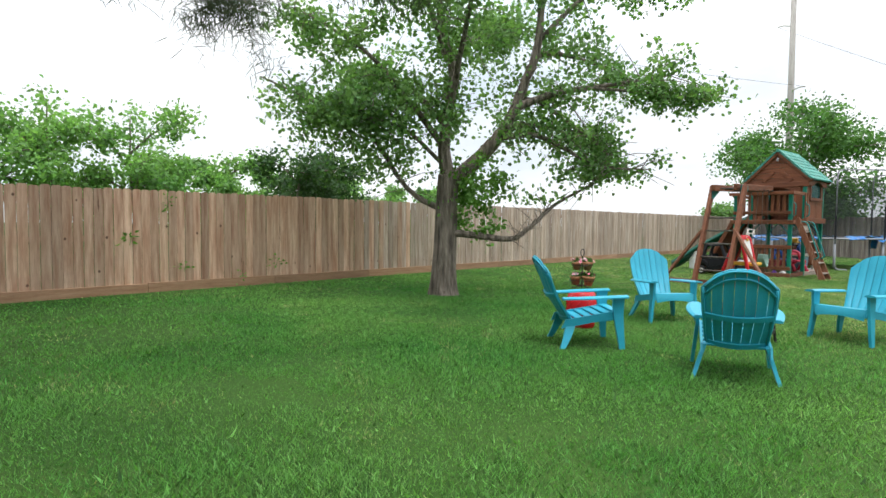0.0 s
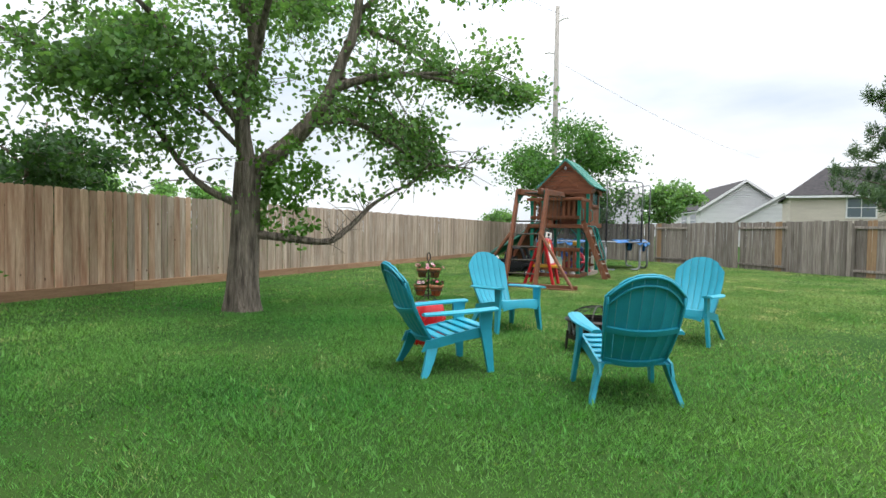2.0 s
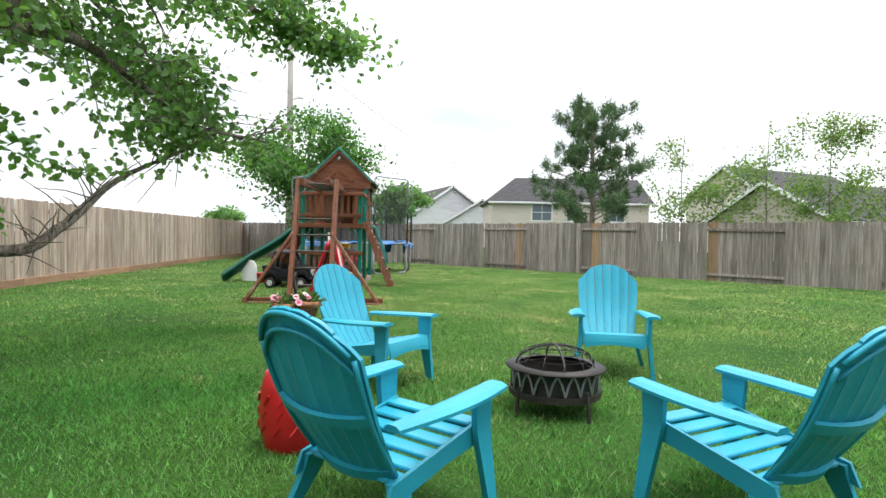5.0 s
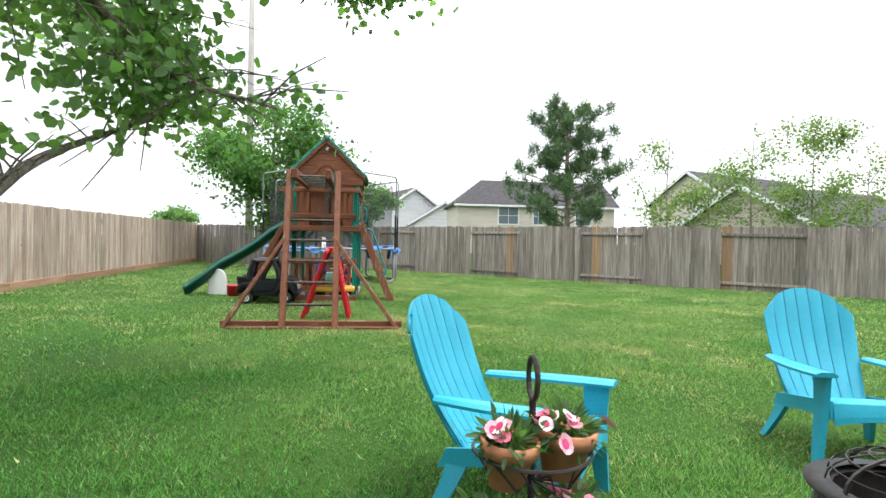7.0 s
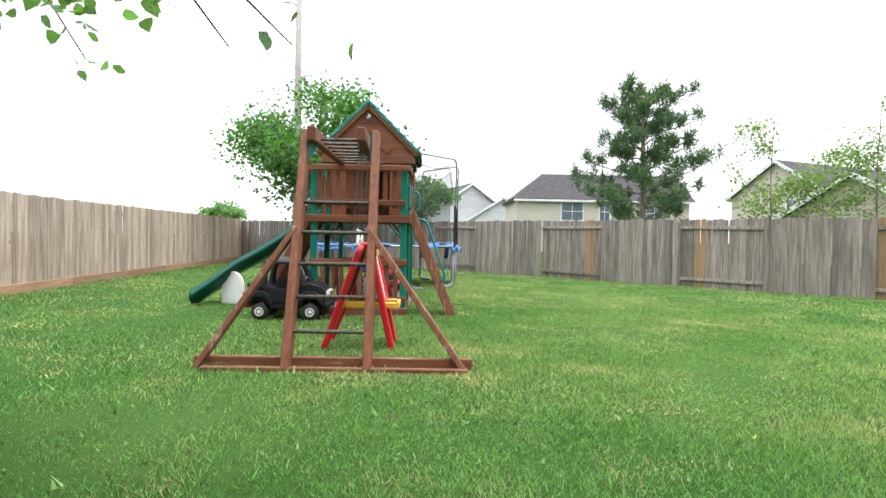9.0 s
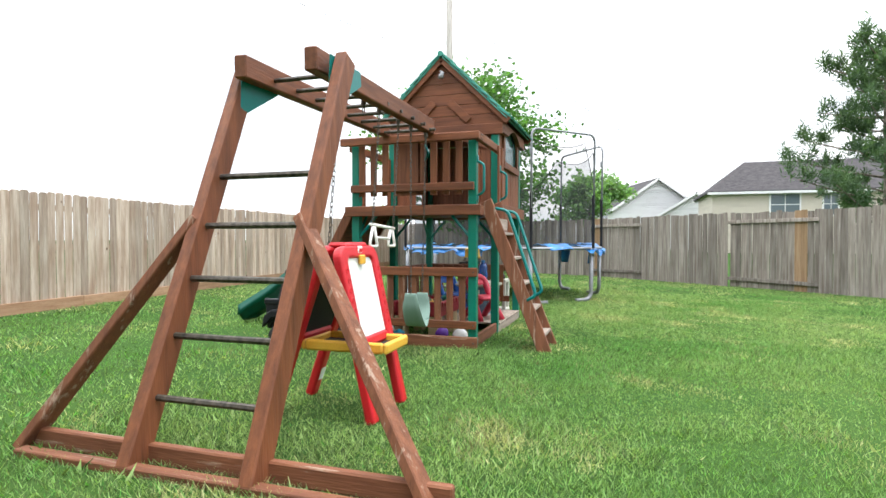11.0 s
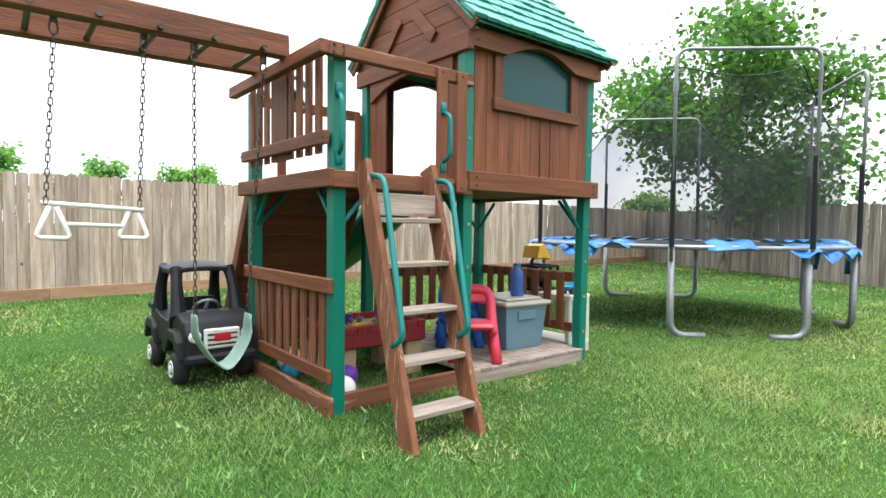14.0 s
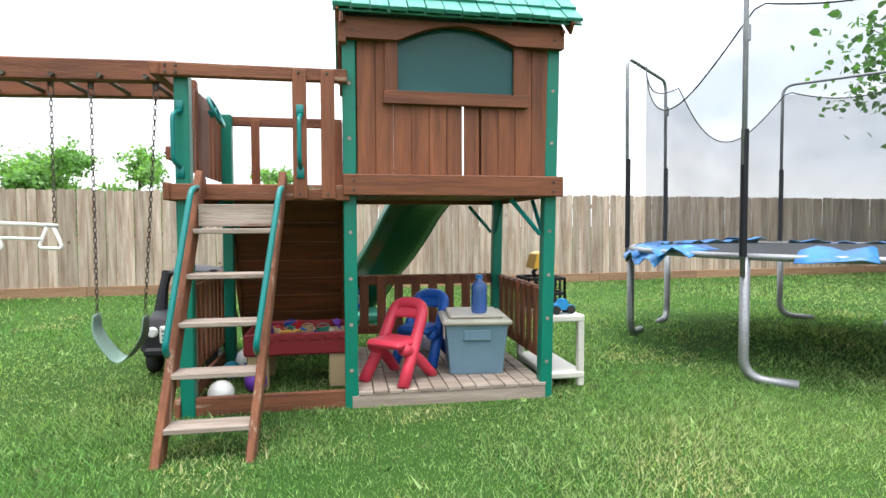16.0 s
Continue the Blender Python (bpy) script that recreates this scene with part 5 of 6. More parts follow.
# shelf with toys beside the tower
M["grey_pl"] = plastic("pale_grey_plastic", (0.55, 0.53, 0.48), 0.5)
shelf = thing("plastic_shelf", pose(16.93, 4.42, 0), "pale grey plastic two-tier shelf of toys", "shelf")
for z in (0.06, 0.48):
    part("shelf_board", box(-0.15, -0.36, z, 0.15, 0.36, z + 0.05, 0.01), M["grey_pl"], shelf)
for x in (-0.125, 0.125):
    for y in (-0.33, 0.33):
        part("leg", box(x - 0.025, y - 0.025, 0, x + 0.025, y + 0.025, 0.5, 0.008), M["grey_pl"], shelf)
crate = thing("milk_crate", pose(16.93, 4.60, 0.53), "black plastic milk crate on the shelf", "crate")
for z in (0.0, 0.10, 0.22):
    for a, c in (((-0.15, -0.15), (0.15, -0.15)), ((0.15, -0.15), (0.15, 0.15)), ((0.15, 0.15), (-0.15, 0.15)), ((-0.15, 0.15), (-0.15, -0.15))):
        part("crate_bar", beam((*a, z + 0.012), (*c, z + 0.012), 0.012, 0.024, 0.002), bk, crate)
for k in range(16):
    s, t = divmod(k, 4)
    o = -0.15 + 0.1 * t
    x, y = ((o, -0.15), (0.15, o), (-o, 0.15), (-0.15, -o))[s]
    part("crate_post", box(x - 0.009, y - 0.009, 0, x + 0.009, y + 0.009, 0.24, 0.002), bk, crate)
part("crate_floor", box(-0.15, -0.15, 0, 0.15, 0.15, 0.01, 0), bk, crate)
dig = thing("toy_digger", pose(16.93, 4.62, 0.54), "toy loader with raised yellow bucket", "toy")
part("body", box(-0.09, -0.06, 0.05, 0.09, 0.06, 0.16, 0.02), bk, dig)
part("arm", tube([(-0.02, 0, 0.14), (-0.06, -0.02, 0.27), (0.0, -0.03, 0.34)], 0.018, 6), bk, dig)
soft(part("bucket", prism([(-0.10, 0.30), (-0.07, 0.42), (0.0, 0.44), (0.10, 0.28), (0.03, 0.30)], "y", -0.13, 0.07), M["yellow"], dig), 0.008)
for x in (-0.07, 0.07):
    for s in (-1, 1):
        part("wheel", lathe([(0.02, -0.02), (0.05, -0.018), (0.05, 0.018), (0.02, 0.02)], 14, pose(x, s * 0.07, 0.05, 90)), M["tyre"], dig)
car = thing("toy_car", pose(16.93, 4.16, 0.53, 0, 0, 8), "light blue toy dune buggy on the shelf", "toy")
part("body", prism([(-0.09, 0.03), (-0.09, 0.07), (-0.03, 0.075), (0.0, 0.11), (0.03, 0.11), (0.05, 0.07), (0.10, 0.06), (0.10, 0.03)], "y", -0.035, 0.035), plastic("sky_blue_toy", (0.02, 0.25, 0.55)), car)
for x in (-0.06, 0.06):
    for s in (-1, 1):
        part("wheel", lathe([(0.01, -0.014), (0.032, -0.012), (0.032, 0.012), (0.01, 0.014)], 12, pose(x, s * 0.042, 0.032, 90)), M["tyre"], car)
act = thing("activity_toy", pose(15.45, 6.75, 0, 0, 0, 75), "white and green toddler activity toy behind the truck", "toy")
arch = [(0.20 * math.cos(a), 0.30 + 0.24 * math.sin(a)) for a in [k * math.pi / 10 for k in range(11)]]
soft(part("panel", prism([(0.20, 0.0)] + arch + [(-0.20, 0.0)], "y", -0.03, 0.03), M["board"], act, "white arched panel"), 0.012)
for x, z in ((-0.08, 0.36), (0.06, 0.42), (0.0, 0.26)):
    part("knob", lathe([(0.04, 0), (0.035, 0.02), (0.01, 0.03)], 12, pose(x, -0.03, z, 90)), M["kidblue"], act)
soft(part("tray", box(-0.24, -0.34, 0.10, 0.24, -0.03, 0.22, 0.03), M["green_roof"], act, "green plastic tray"), 0.01)
for x in (-0.2, 0.2):
    part("tray_leg", box(x - 0.03, -0.33, 0.0, x + 0.03, -0.27, 0.11, 0.008), M["green_roof"], act)
blk = thing("toy_bin", pose(15.15, 6.35, 0, 0, 0, 20), "small red plastic toy bin beside the truck", "toy")
part("bin", lathe([(0.11, 0), (0.13, 0.20), (0.145, 0.21), (0.145, 0.23), (0.12, 0.22), (0.10, 0.02)], 20), M["red"], blk, smooth=True)

# ---- trees ----
M["bark"] = material("grey_furrowed_bark", (0.075, 0.06, 0.048), (0.33, 0.275, 0.225), 2.6, 0.95, (6, 6, 0.9), 1.0, 9.0, 0.05)
M["bark"].node_tree.nodes["Bump"].inputs["Distance"].default_value = 0.05
M["leaf"] = leafy("tallow_leaf", (0.095, 0.205, 0.072), (0.21, 0.33, 0.14), 1.2, 0.4)
M["leaf_light"] = leafy("light_leaf", (0.10, 0.225, 0.055), (0.18, 0.32, 0.09), 1.0)
M["leaf_hedge"] = leafy("hedge_tree_leaf", (0.11, 0.24, 0.075), (0.24, 0.40, 0.15), 1.0, 0.4)
M["yard_leaf"] = leafy("yard_tree_leaf", (0.055, 0.145, 0.042), (0.115, 0.225, 0.07), 1.0, 0.5)
M["leaf_dark"] = leafy("dark_leaf", (0.03, 0.075, 0.03), (0.06, 0.12, 0.045), 1.0)
M["leaf_pale"] = leafy("pale_leaf", (0.12, 0.20, 0.06), (0.20, 0.27, 0.11), 1.0)
M["needle"] = leafy("pine_needle", (0.05, 0.095, 0.055), (0.11, 0.165, 0.10), 0.8)
M["needle_dry"] = leafy("dull_pine_needle", (0.06, 0.08, 0.06), (0.10, 0.12, 0.09), 2.0)


def limb(pts, r0, r1, parent, name="limb", seg=10, seed=0):
    p = spline(pts, 6)
    rr = random.Random(seed)
    n = len(p)
    out = []
    for i, q in enumerate(p):
        w = 0.05 * (r0 / 0.15) * 0.35
        out.append(q + Vector((rr.uniform(-w, w), rr.uniform(-w, w), 0)))
    rad = [(r0 + (r1 - r0) * i / (n - 1)) * rr.uniform(0.94, 1.06) for i in range(n)]
    part(name, tube(out, rad, seg), M["bark"], parent, smooth=True)
    return out


def twigs(lines, n, reach, rise, rr, parent, r=0.012, start=0.3):
    """Side twigs from limbs, as one mesh; gives their end points."""
    b, ends = bmesh.new(), []
    for i in range(n):
        ln = rr.choice(lines)
        q = ln[int(len(ln) * rr.uniform(start, 0.999))]
        d = Vector((rr.gauss(0, 1), rr.gauss(0, 1), rr.gauss(rise, 0.6))).normalized() * reach * rr.uniform(0.5, 1.2)
        m1, e = q + d * 0.5 + Vector((0, 0, 0.06 * reach)), q + d
        add_tube(b, [q, m1, e], [r, r * 0.7, r * 0.35], 5, cap=False)
        ends += [m1, e, q + d * 0.75, (q + m1) / 2]
    tagged(part("twig_growth", b, M["bark"], parent), kind="stuff")
    return ends


def clumps(ends, n, spread, seed):
    r = np.random.default_rng(seed)
    e = np.array([tuple(p) for p in ends])
    c = e[r.integers(0, len(e), n)]
    return c + r.normal(size=(n, 3)) * np.array(spread)


tree = thing("tallow_tree", pose(0, 0, 0), "large shade tree with furrowed grey trunk and heart-shaped leaves", "tree")
trunk = [(5.33, 6.60, -0.12), (5.33, 6.60, 0.08), (5.335, 6.60, 0.45), (5.355, 6.59, 1.1), (5.37, 6.58, 1.7), (5.39, 6.56, 2.15)]
tp = spline(trunk, 9)
rad = [0.205 + 0.10 * math.exp(-(p.z + 0.1) / 0.28) - 0.012 * p.z for p in tp]
bt = tube(tp, rad, 56)
for v in bt.verts:
    a = math.atan2(v.co.y - 6.6, v.co.x - 5.33)
    k = 1 + 0.10 * math.sin(5 * a + 1) * max(0, 0.5 - v.co.z) + 0.035 * math.sin(9 * a + v.co.z * 2) + 0.05 * abs(math.sin(13 * a + 3 * noise.noise(Vector((math.cos(a) * 2, math.sin(a) * 2, v.co.z * 1.6)))))
    v.co.x, v.co.y = 5.33 + (v.co.x - 5.33) * k, 6.6 + (v.co.y - 6.6) * k
part("trunk", bt, M["bark"], tree, smooth=True)
L = []
L.append(limb([(5.38, 6.57, 2.05), (5.32, 6.62, 2.9), (5.45, 6.52, 3.9), (5.30, 6.75, 5.2), (5.55, 6.6, 7.0)], 0.13, 0.03, tree, seed=1))
L.append(limb([(5.40, 6.56, 2.0), (5.66, 6.22, 2.34), (5.98, 5.86, 2.85), (6.15, 5.66, 3.35), (6.42, 5.4, 4.4), (6.5, 5.3, 5.6), (6.9, 5.0, 6.9)], 0.15, 0.03, tree, seed=2))
L.append(limb([(5.42, 6.50, 1.12), (5.75, 6.15, 1.07), (6.2, 5.75, 1.02), (6.55, 5.6, 1.25), (7.1, 5.55, 1.62), (7.9, 5.6, 1.92), (8.7, 5.3, 2.3)], 0.07, 0.015, tree, seed=3))
L.append(limb([(5.30, 6.65, 1.55), (5.05, 6.93, 1.72), (4.8, 7.2, 2.05), (4.4, 7.66, 2.9), (3.7, 8.4, 3.5), (3.0, 9.2, 4.0)], 0.06, 0.015, tree, seed=4))
L.append(limb([(5.95, 5.9, 2.8), (6.45, 5.45, 2.85), (7.0, 5.15, 2.6), (7.6, 4.9, 2.35), (8.3, 4.3, 2.3)], 0.06, 0.012, tree, seed=5))
L.append(limb([(6.12, 5.70, 3.3), (6.6, 5.1, 3.55), (7.3, 4.5, 3.7), (8.2, 3.9, 3.9)], 0.075, 0.015, tree, seed=6))
L.append(limb([(5.36, 6.6, 2.6), (4.9, 7.0, 3.4), (4.2, 7.6, 4.4), (3.4, 8.6, 5.2)], 0.07, 0.015, tree, seed=7))
L.append(limb([(5.42, 6.55, 3.7), (6.0, 6.9, 4.6), (7.0, 7.3, 5.2), (8.2, 7.4, 5.5)], 0.07, 0.015, tree, seed=8))
L.append(limb([(5.40, 6.55, 3.2), (5.0, 5.8, 4.2), (4.5, 4.9, 4.9), (4.2, 4.1, 5.2)], 0.06, 0.015, tree, seed=9))
L.append(limb([(6.3, 5.5, 4.0), (6.9, 5.6, 4.4), (8.0, 5.4, 4.4), (9.2, 5.2, 4.1)], 0.06, 0.012, tree, seed=10))
L.append(limb([(5.38, 6.6, 3.0), (5.3, 7.5, 3.8), (5.2, 8.6, 4.3), (5.0, 9.6, 4.4)], 0.06, 0.012, tree, seed=11))
L.append(limb([(6.0, 5.85, 2.9), (7.0, 6.1, 3.2), (8.2, 6.2, 3.2), (9.3, 5.9, 3.0)], 0.05, 0.012, tree, seed=12))
L.append(limb([(6.45, 5.38, 4.5), (7.0, 4.9, 5.2), (7.8, 4.5, 5.7), (8.6, 4.3, 5.9)], 0.05, 0.012, tree, seed=14))
L.append(limb([(6.2, 5.6, 3.5), (6.9, 5.7, 3.5), (7.6, 5.3, 3.0), (8.2, 5.0, 2.55)], 0.04, 0.010, tree, seed=15))
L.append(limb([(5.35, 6.6, 4.2), (4.6, 6.3, 5.0), (3.7, 6.4, 5.6), (2.9, 6.7, 5.9)], 0.05, 0.012, tree, seed=16))
L.append(limb([(5.3, 6.7, 2.4), (4.7, 6.9, 2.9), (4.0, 7.2, 3.1), (3.3, 7.6, 3.1)], 0.04, 0.010, tree, seed=17))
rr = random.Random(21)
main = L[:2] + L[3:]
ends = twigs(main, 430, 0.95, -0.05, rr, tree, 0.010, 0.28) + twigs([L[2]], 40, 0.5, 0.9, rr, tree, 0.008, 0.3)
ends += twigs(main, 200, 0.75, -0.1, rr, tree, 0.008, 0.68)
r2 = np.random.default_rng(15)
ends = [e for e in ends if r2.uniform() < (0.78 if e.x < 6.2 or e.z > 4.6 else 0.6 if e.x < 7.0 else 0.20 if e.y < 4.7 else 0.36)]
cl = clumps(ends, 38000, (0.13, 0.13, 0.11), 3)
keep = (cl[:, 2] > 2.0 + 0.10 * np.maximum(0, cl[:, 0] - 6.3)) | ((r2.uniform(size=len(cl)) < 0.3) & (cl[:, 2] > 1.6 + 0.15 * np.maximum(0, cl[:, 0] - 6.3)))
leaf_mesh("crown", cl[keep], 0.084, M["leaf"], tree, "many small green leaves with gaps", 0.2, 4, 1.0, 0.3)
# the bough that reaches out over the lawn
out = limb([(7.0, 4.72, 3.63), (7.6, 4.2, 3.58), (8.1, 3.75, 3.50), (8.4, 3.35, 3.46)], 0.03, 0.01, tree, seed=13)
out_ends = twigs([out], 46, 0.42, 0.15, random.Random(5), tree, 0.007, 0.3)
leaf_mesh("bough_leaves", clumps(out_ends, 1500, (0.12, 0.12, 0.09), 13), 0.075, M["leaf"], tree, "leaves of a bough over the lawn", 0.2, 14, 1.1, 0.25)
# foliage low beside the trunk
low = [Vector((5.75 + rr.gauss(0, 0.25), 6.35 + rr.gauss(0, 0.35), 1.75 + rr.gauss(0, 0.35))) for _ in range(26)]
leaf_mesh("low_foliage", clumps(low, 1700, (0.12, 0.12, 0.10), 5), 0.08, M["leaf_light"], tree, "fresh green shoots beside the trunk", 0.2, 6, 1.1, 0.25)


def plain_tree(name, x, y, h, crown_r, crown_z, leaves, size, mat, label, seed, trunk_r=0.12, squash=0.9, group="", lean=0.0):
    th = thing(name, pose(0, 0, 0), label, "tree", group)
    rr = random.Random(seed)
    z0 = -0.3
    main = limb([(x, y, z0), (x + 0.1, y, h * 0.3), (x + lean * 0.5, y + 0.1, h * 0.6), (x + lean, y, h * 0.95)], trunk_r, trunk_r * 0.2, th, "trunk", 10, seed)
    ls = [main]
    for k in range(9):
        a, q = k * 2.4 + seed, main[int(len(main) * rr.uniform(0.25, 0.85))]
        e = Vector((x + crown_r * math.cos(a) * 0.85, y + crown_r * math.sin(a) * 0.85, min(h * 0.93, q.z + crown_r * rr.uniform(0.1, 0.7))))
        ls.append(limb([q, q.lerp(e, 0.5) + Vector((0, 0, 0.2)), e], trunk_r * 0.45, trunk_r * 0.1, th, "limb", 7, seed + k))
    ends = twigs(ls, 150, crown_r * 0.38, 0.2, rr, th, trunk_r * 0.09, 0.3)
    ends = [e for e in ends if e.z > crown_z]
    leaf_mesh("crown", clumps(ends, leaves, [crown_r * 0.10] * 3, seed), size, mat, th, "", 0.2, seed, 1.1, 0.2)
    return th


plain_tree("yard_tree", 28.6, 8.0, 7.4, 3.5, 1.2, 21000, 0.15, M["yard_leaf"], "leafy young tree beside the back fence", 31, 0.16)
plain_tree("far_tree", 43.8, 4.3, 4.9, 2.1, 0.5, 6000, 0.2, M["leaf"], "dark green tree behind the back fence", 33, 0.16)
plain_tree("corner_bush", 35.6, 14.6, 2.7, 1.2, 0.5, 2500, 0.15, M["leaf"], "green bush top behind the fence corner", 35, 0.08)
for i, (x, y, h, r) in enumerate(((-2.2, 20.5, 5.3, 2.2), (0.7, 20, 5.0, 2.1), (2.9, 19.6, 4.9, 1.9), (6.2, 20, 3.6, 1.3), (8.2, 21.5, 3.9, 1.4), (4.9, 22.5, 3.7, 1.5), (12.6, 22, 3.3, 1.2), (18.8, 22.8, 3.2, 1.2), (15.4, 22.5, 3.3, 1.2))):
    plain_tree("hedge_tree", x, y, h, r, 1.2, 6500, 0.13, M["leaf_hedge"], "bushy green tree behind the cedar fence", 41 + i, 0.1, group="trees behind the cedar fence")
for i, (x, y, h) in enumerate(((6.16, 13.3, 3.6), (7.2, 13.9, 3.2), (5.3, 12.3, 3.0))):
    plain_tree("feathery_tree", x, y, h, 1.1, 1.2, 3600, 0.10, M["leaf_dark"], "thin dark feathery tree behind the cedar fence", 61 + i, 0.07, group="dark trees behind the fence")

for i, (x, y, h, r, n) in enumerate(((29.2, -10.6, 7.0, 1.9, 1300), (28.9, -12.6, 5.2, 1.7, 1500), (28.6, -14.6, 7.6, 2.0, 1500), (28.3, -17.6, 7.7, 2.0, 3600), (27.5, -19.8, 6.0, 2.0, 1600))):
    plain_tree("sapling", x, y, h, r, 1.4, n, 0.13, M["leaf_pale"], "thin sparse pale-leaved sapling behind the back fence", 71 + i, 0.05, group="saplings behind the fence")

pine = thing("pine_tree", pose(0, 0, 0), "tall dark green pine tree behind the back fence", "tree")
pm = limb([(39.9, -9.2, -0.3), (39.9, -9.2, 4), (39.95, -9.1, 8), (39.9, -9.2, 10.1)], 0.25, 0.04, pine, "trunk", 10, 5)
rr = random.Random(77)
pl2, pe = [pm], []
for k in range(38):
    z = 1.6 + 8.2 * (k / 38)
    a = k * 2.4
    ln = 3.9 * math.sqrt(max(0.0, 1 - ((z - 2.0) / 8.2) ** 2)) * rr.uniform(0.42, 1.12) + 0.3
    s = Vector((39.9, -9.2, z))
    e = s + Vector((math.cos(a) * ln, math.sin(a) * ln, 0.30 * ln + rr.uniform(-0.2, 0.4)))
    q = limb([s, s.lerp(e, 0.5) - Vector((0, 0, 0.1)), e], 0.06, 0.02, pine, "bough", 6, k)
    for t in (0.45, 0.62, 0.76, 0.88, 1.0):
        c = s.lerp(e, t)
        for _ in range(2):
            pe.append(c + Vector((rr.gauss(0, 0.26), rr.gauss(0, 0.26), rr.uniform(0.0, 0.45))))
needles = clumps(pe, 25000, (0.10, 0.10, 0.20), 8)
leaf_mesh("needles", needles, 0.095, M["needle"], pine, "dense tufts of needles", 0.0, 9, 3.4, -0.9, 0.3)

bough = thing("overhanging_pine", pose(0, 0, 0), "tall pine with drooping boughs of dull needles, unseen upper crown added for shade", "tree")
# unseen trunk and upper crown, the crown added to shade the near lawn
pm2 = limb([(-3.7, 5.9, -0.3), (-3.65, 5.85, 2.5), (-3.6, 5.8, 6.0), (-3.65, 5.8, 10.5)], 0.20, 0.04, bough, "trunk", 12, 6)
high = []
for k in range(30):
    a, z = k * 2.4 + 0.4, 5.4 + 5.0 * k / 30
    ln = (11.8 - z) * rr.uniform(0.6, 0.98)
    st = Vector((-3.62, 5.82, z))
    high.append(limb([st, st + Vector((math.cos(a) * ln * 0.5, math.sin(a) * ln * 0.5, 0.3)), st + Vector((math.cos(a) * ln, math.sin(a) * ln, 0.2))], 0.05, 0.015, bough, "bough", 6, 90 + k))
hend = twigs(high, 260, 0.7, 0.2, rr, bough, 0.008, 0.35)
leaf_mesh("high_needles", clumps(hend, 30000, (0.14, 0.14, 0.14), 17), 0.07, M["needle"], bough, "unseen upper needles added to shade the lawn", 0.0, 18, 3.2, 0.1)
bl0 = limb([(-3.6, 5.8, 5.1), (-2.6, 5.2, 4.9), (-0.6, 3.9, 4.1), (1.0, 3.4, 3.6), (2.2, 3.0, 3.75)], 0.04, 0.01, bough, "limb", 7, 3)
bl1 = limb([(-0.6, 3.9, 4.1), (0.1, 3.9, 3.5), (0.6, 3.8, 3.1)], 0.015, 0.005, bough, "limb", 6, 4)
be = twigs([bl0, bl1], 70, 0.5, -0.5, random.Random(8), bough, 0.005, 0.2)
leaf_mesh("needles", clumps(be[60:], 9000, (0.10, 0.10, 0.08), 11), 0.05, M["needle_dry"], bough, "dull drooping needles", 0.0, 12, 3.4, 0.7, 0.055)

# ---- vine sprigs on the cedar fence ----
for i, (x, z) in enumerate(((0.93, 0.97), (1.84, 0.46), (2.95, 0.16), (3.69, 0.45), (1.55, 1.63))):
    sprig = thing("vine_sprig", pose(x, fence_y(x) - 0.022, z), "small green vine sprig growing through the fence", "vine", "vine sprigs on the fence")
    part("stem", tube([(0, 0, -0.12), (0.03, -0.01, 0.0), (0.01, -0.02, 0.10)], 0.004, 5), M["leaf"], sprig)
    leaf_mesh("leaves", np.random.default_rng(i).normal(size=(14, 3)) * (0.06, 0.008, 0.07) + (0, -0.02, 0), 0.06, M["leaf_light"], sprig, "", 0.3, i)

# ---- utility pole ----
M["pole"] = material("weathered_pole", (0.26, 0.24, 0.22), (0.38, 0.36, 0.33), 2.0, 0.9, GRAIN_Z, 0.3, 12.0)
pole = thing("utility_pole", pose(34.3, 10.4, 0), "tall grey wooden utility pole with insulators and wires", "utility pole")
part("shaft", tube([(0, 0, -0.3), (0, 0, 8), (0, 0, 15.6)], [0.20, 0.17, 0.13], 12), M["pole"], pole, smooth=True)
for k, z in enumerate((14.6, 12.6, 9.0)):
    s = 1 if k % 2 else -1
    part("insulator_arm", tube([(0, 0, z), (-0.1, s * 0.45, z + 0.12), (-0.1, s * 0.75, z + 0.10)], 0.035, 6), M["grey_pl"], pole)
    part("wire", tube([(-0.1 + u * (50 if s > 0 else -48), s * 0.75 + u * (-14 if s > 0 else 16), z + 0.1 + u * (-1 if s > 0 else 1.5) - 3 * u * (1 - u)) for u in [i / 14 for i in range(15)]], 0.009, 4), M["bolt"], pole)

# ---- houses behind the fence ----
M["siding_white"] = material("white_lap_siding", (0.60, 0.60, 0.60), (0.68, 0.68, 0.68), 0.5, 0.7, bump=0.05, vary=0.03)
M["siding_beige"] = material("beige_lap_siding", (0.52, 0.46, 0.39), (0.60, 0.54, 0.46), 0.5, 0.7, bump=0.05, vary=0.03)
M["brick_far"] = material("pale_brick", (0.42, 0.36, 0.30), (0.52, 0.46, 0.39), 6.0, 0.9, (1, 1, 3), 0.2, 10.0, 0.1)
M["shingle_far"] = material("dark_asphalt_shingle", (0.030, 0.028, 0.031), (0.062, 0.056, 0.058), 3.0, 0.95, (1, 1, 2), 0.3, 8.0, 0.08)
M["trim_white"] = plastic("white_trim", (0.72, 0.72, 0.72), 0.5)
M["pane"] = bpy.data.materials.new("window_pane")
M["pane"].use_nodes = True
pb = M["pane"].node_tree.nodes["Principled BSDF"]
pb.inputs["Base Color"].default_value, pb.inputs["Roughness"].default_value = (0.10, 0.13, 0.15, 1), 0.08


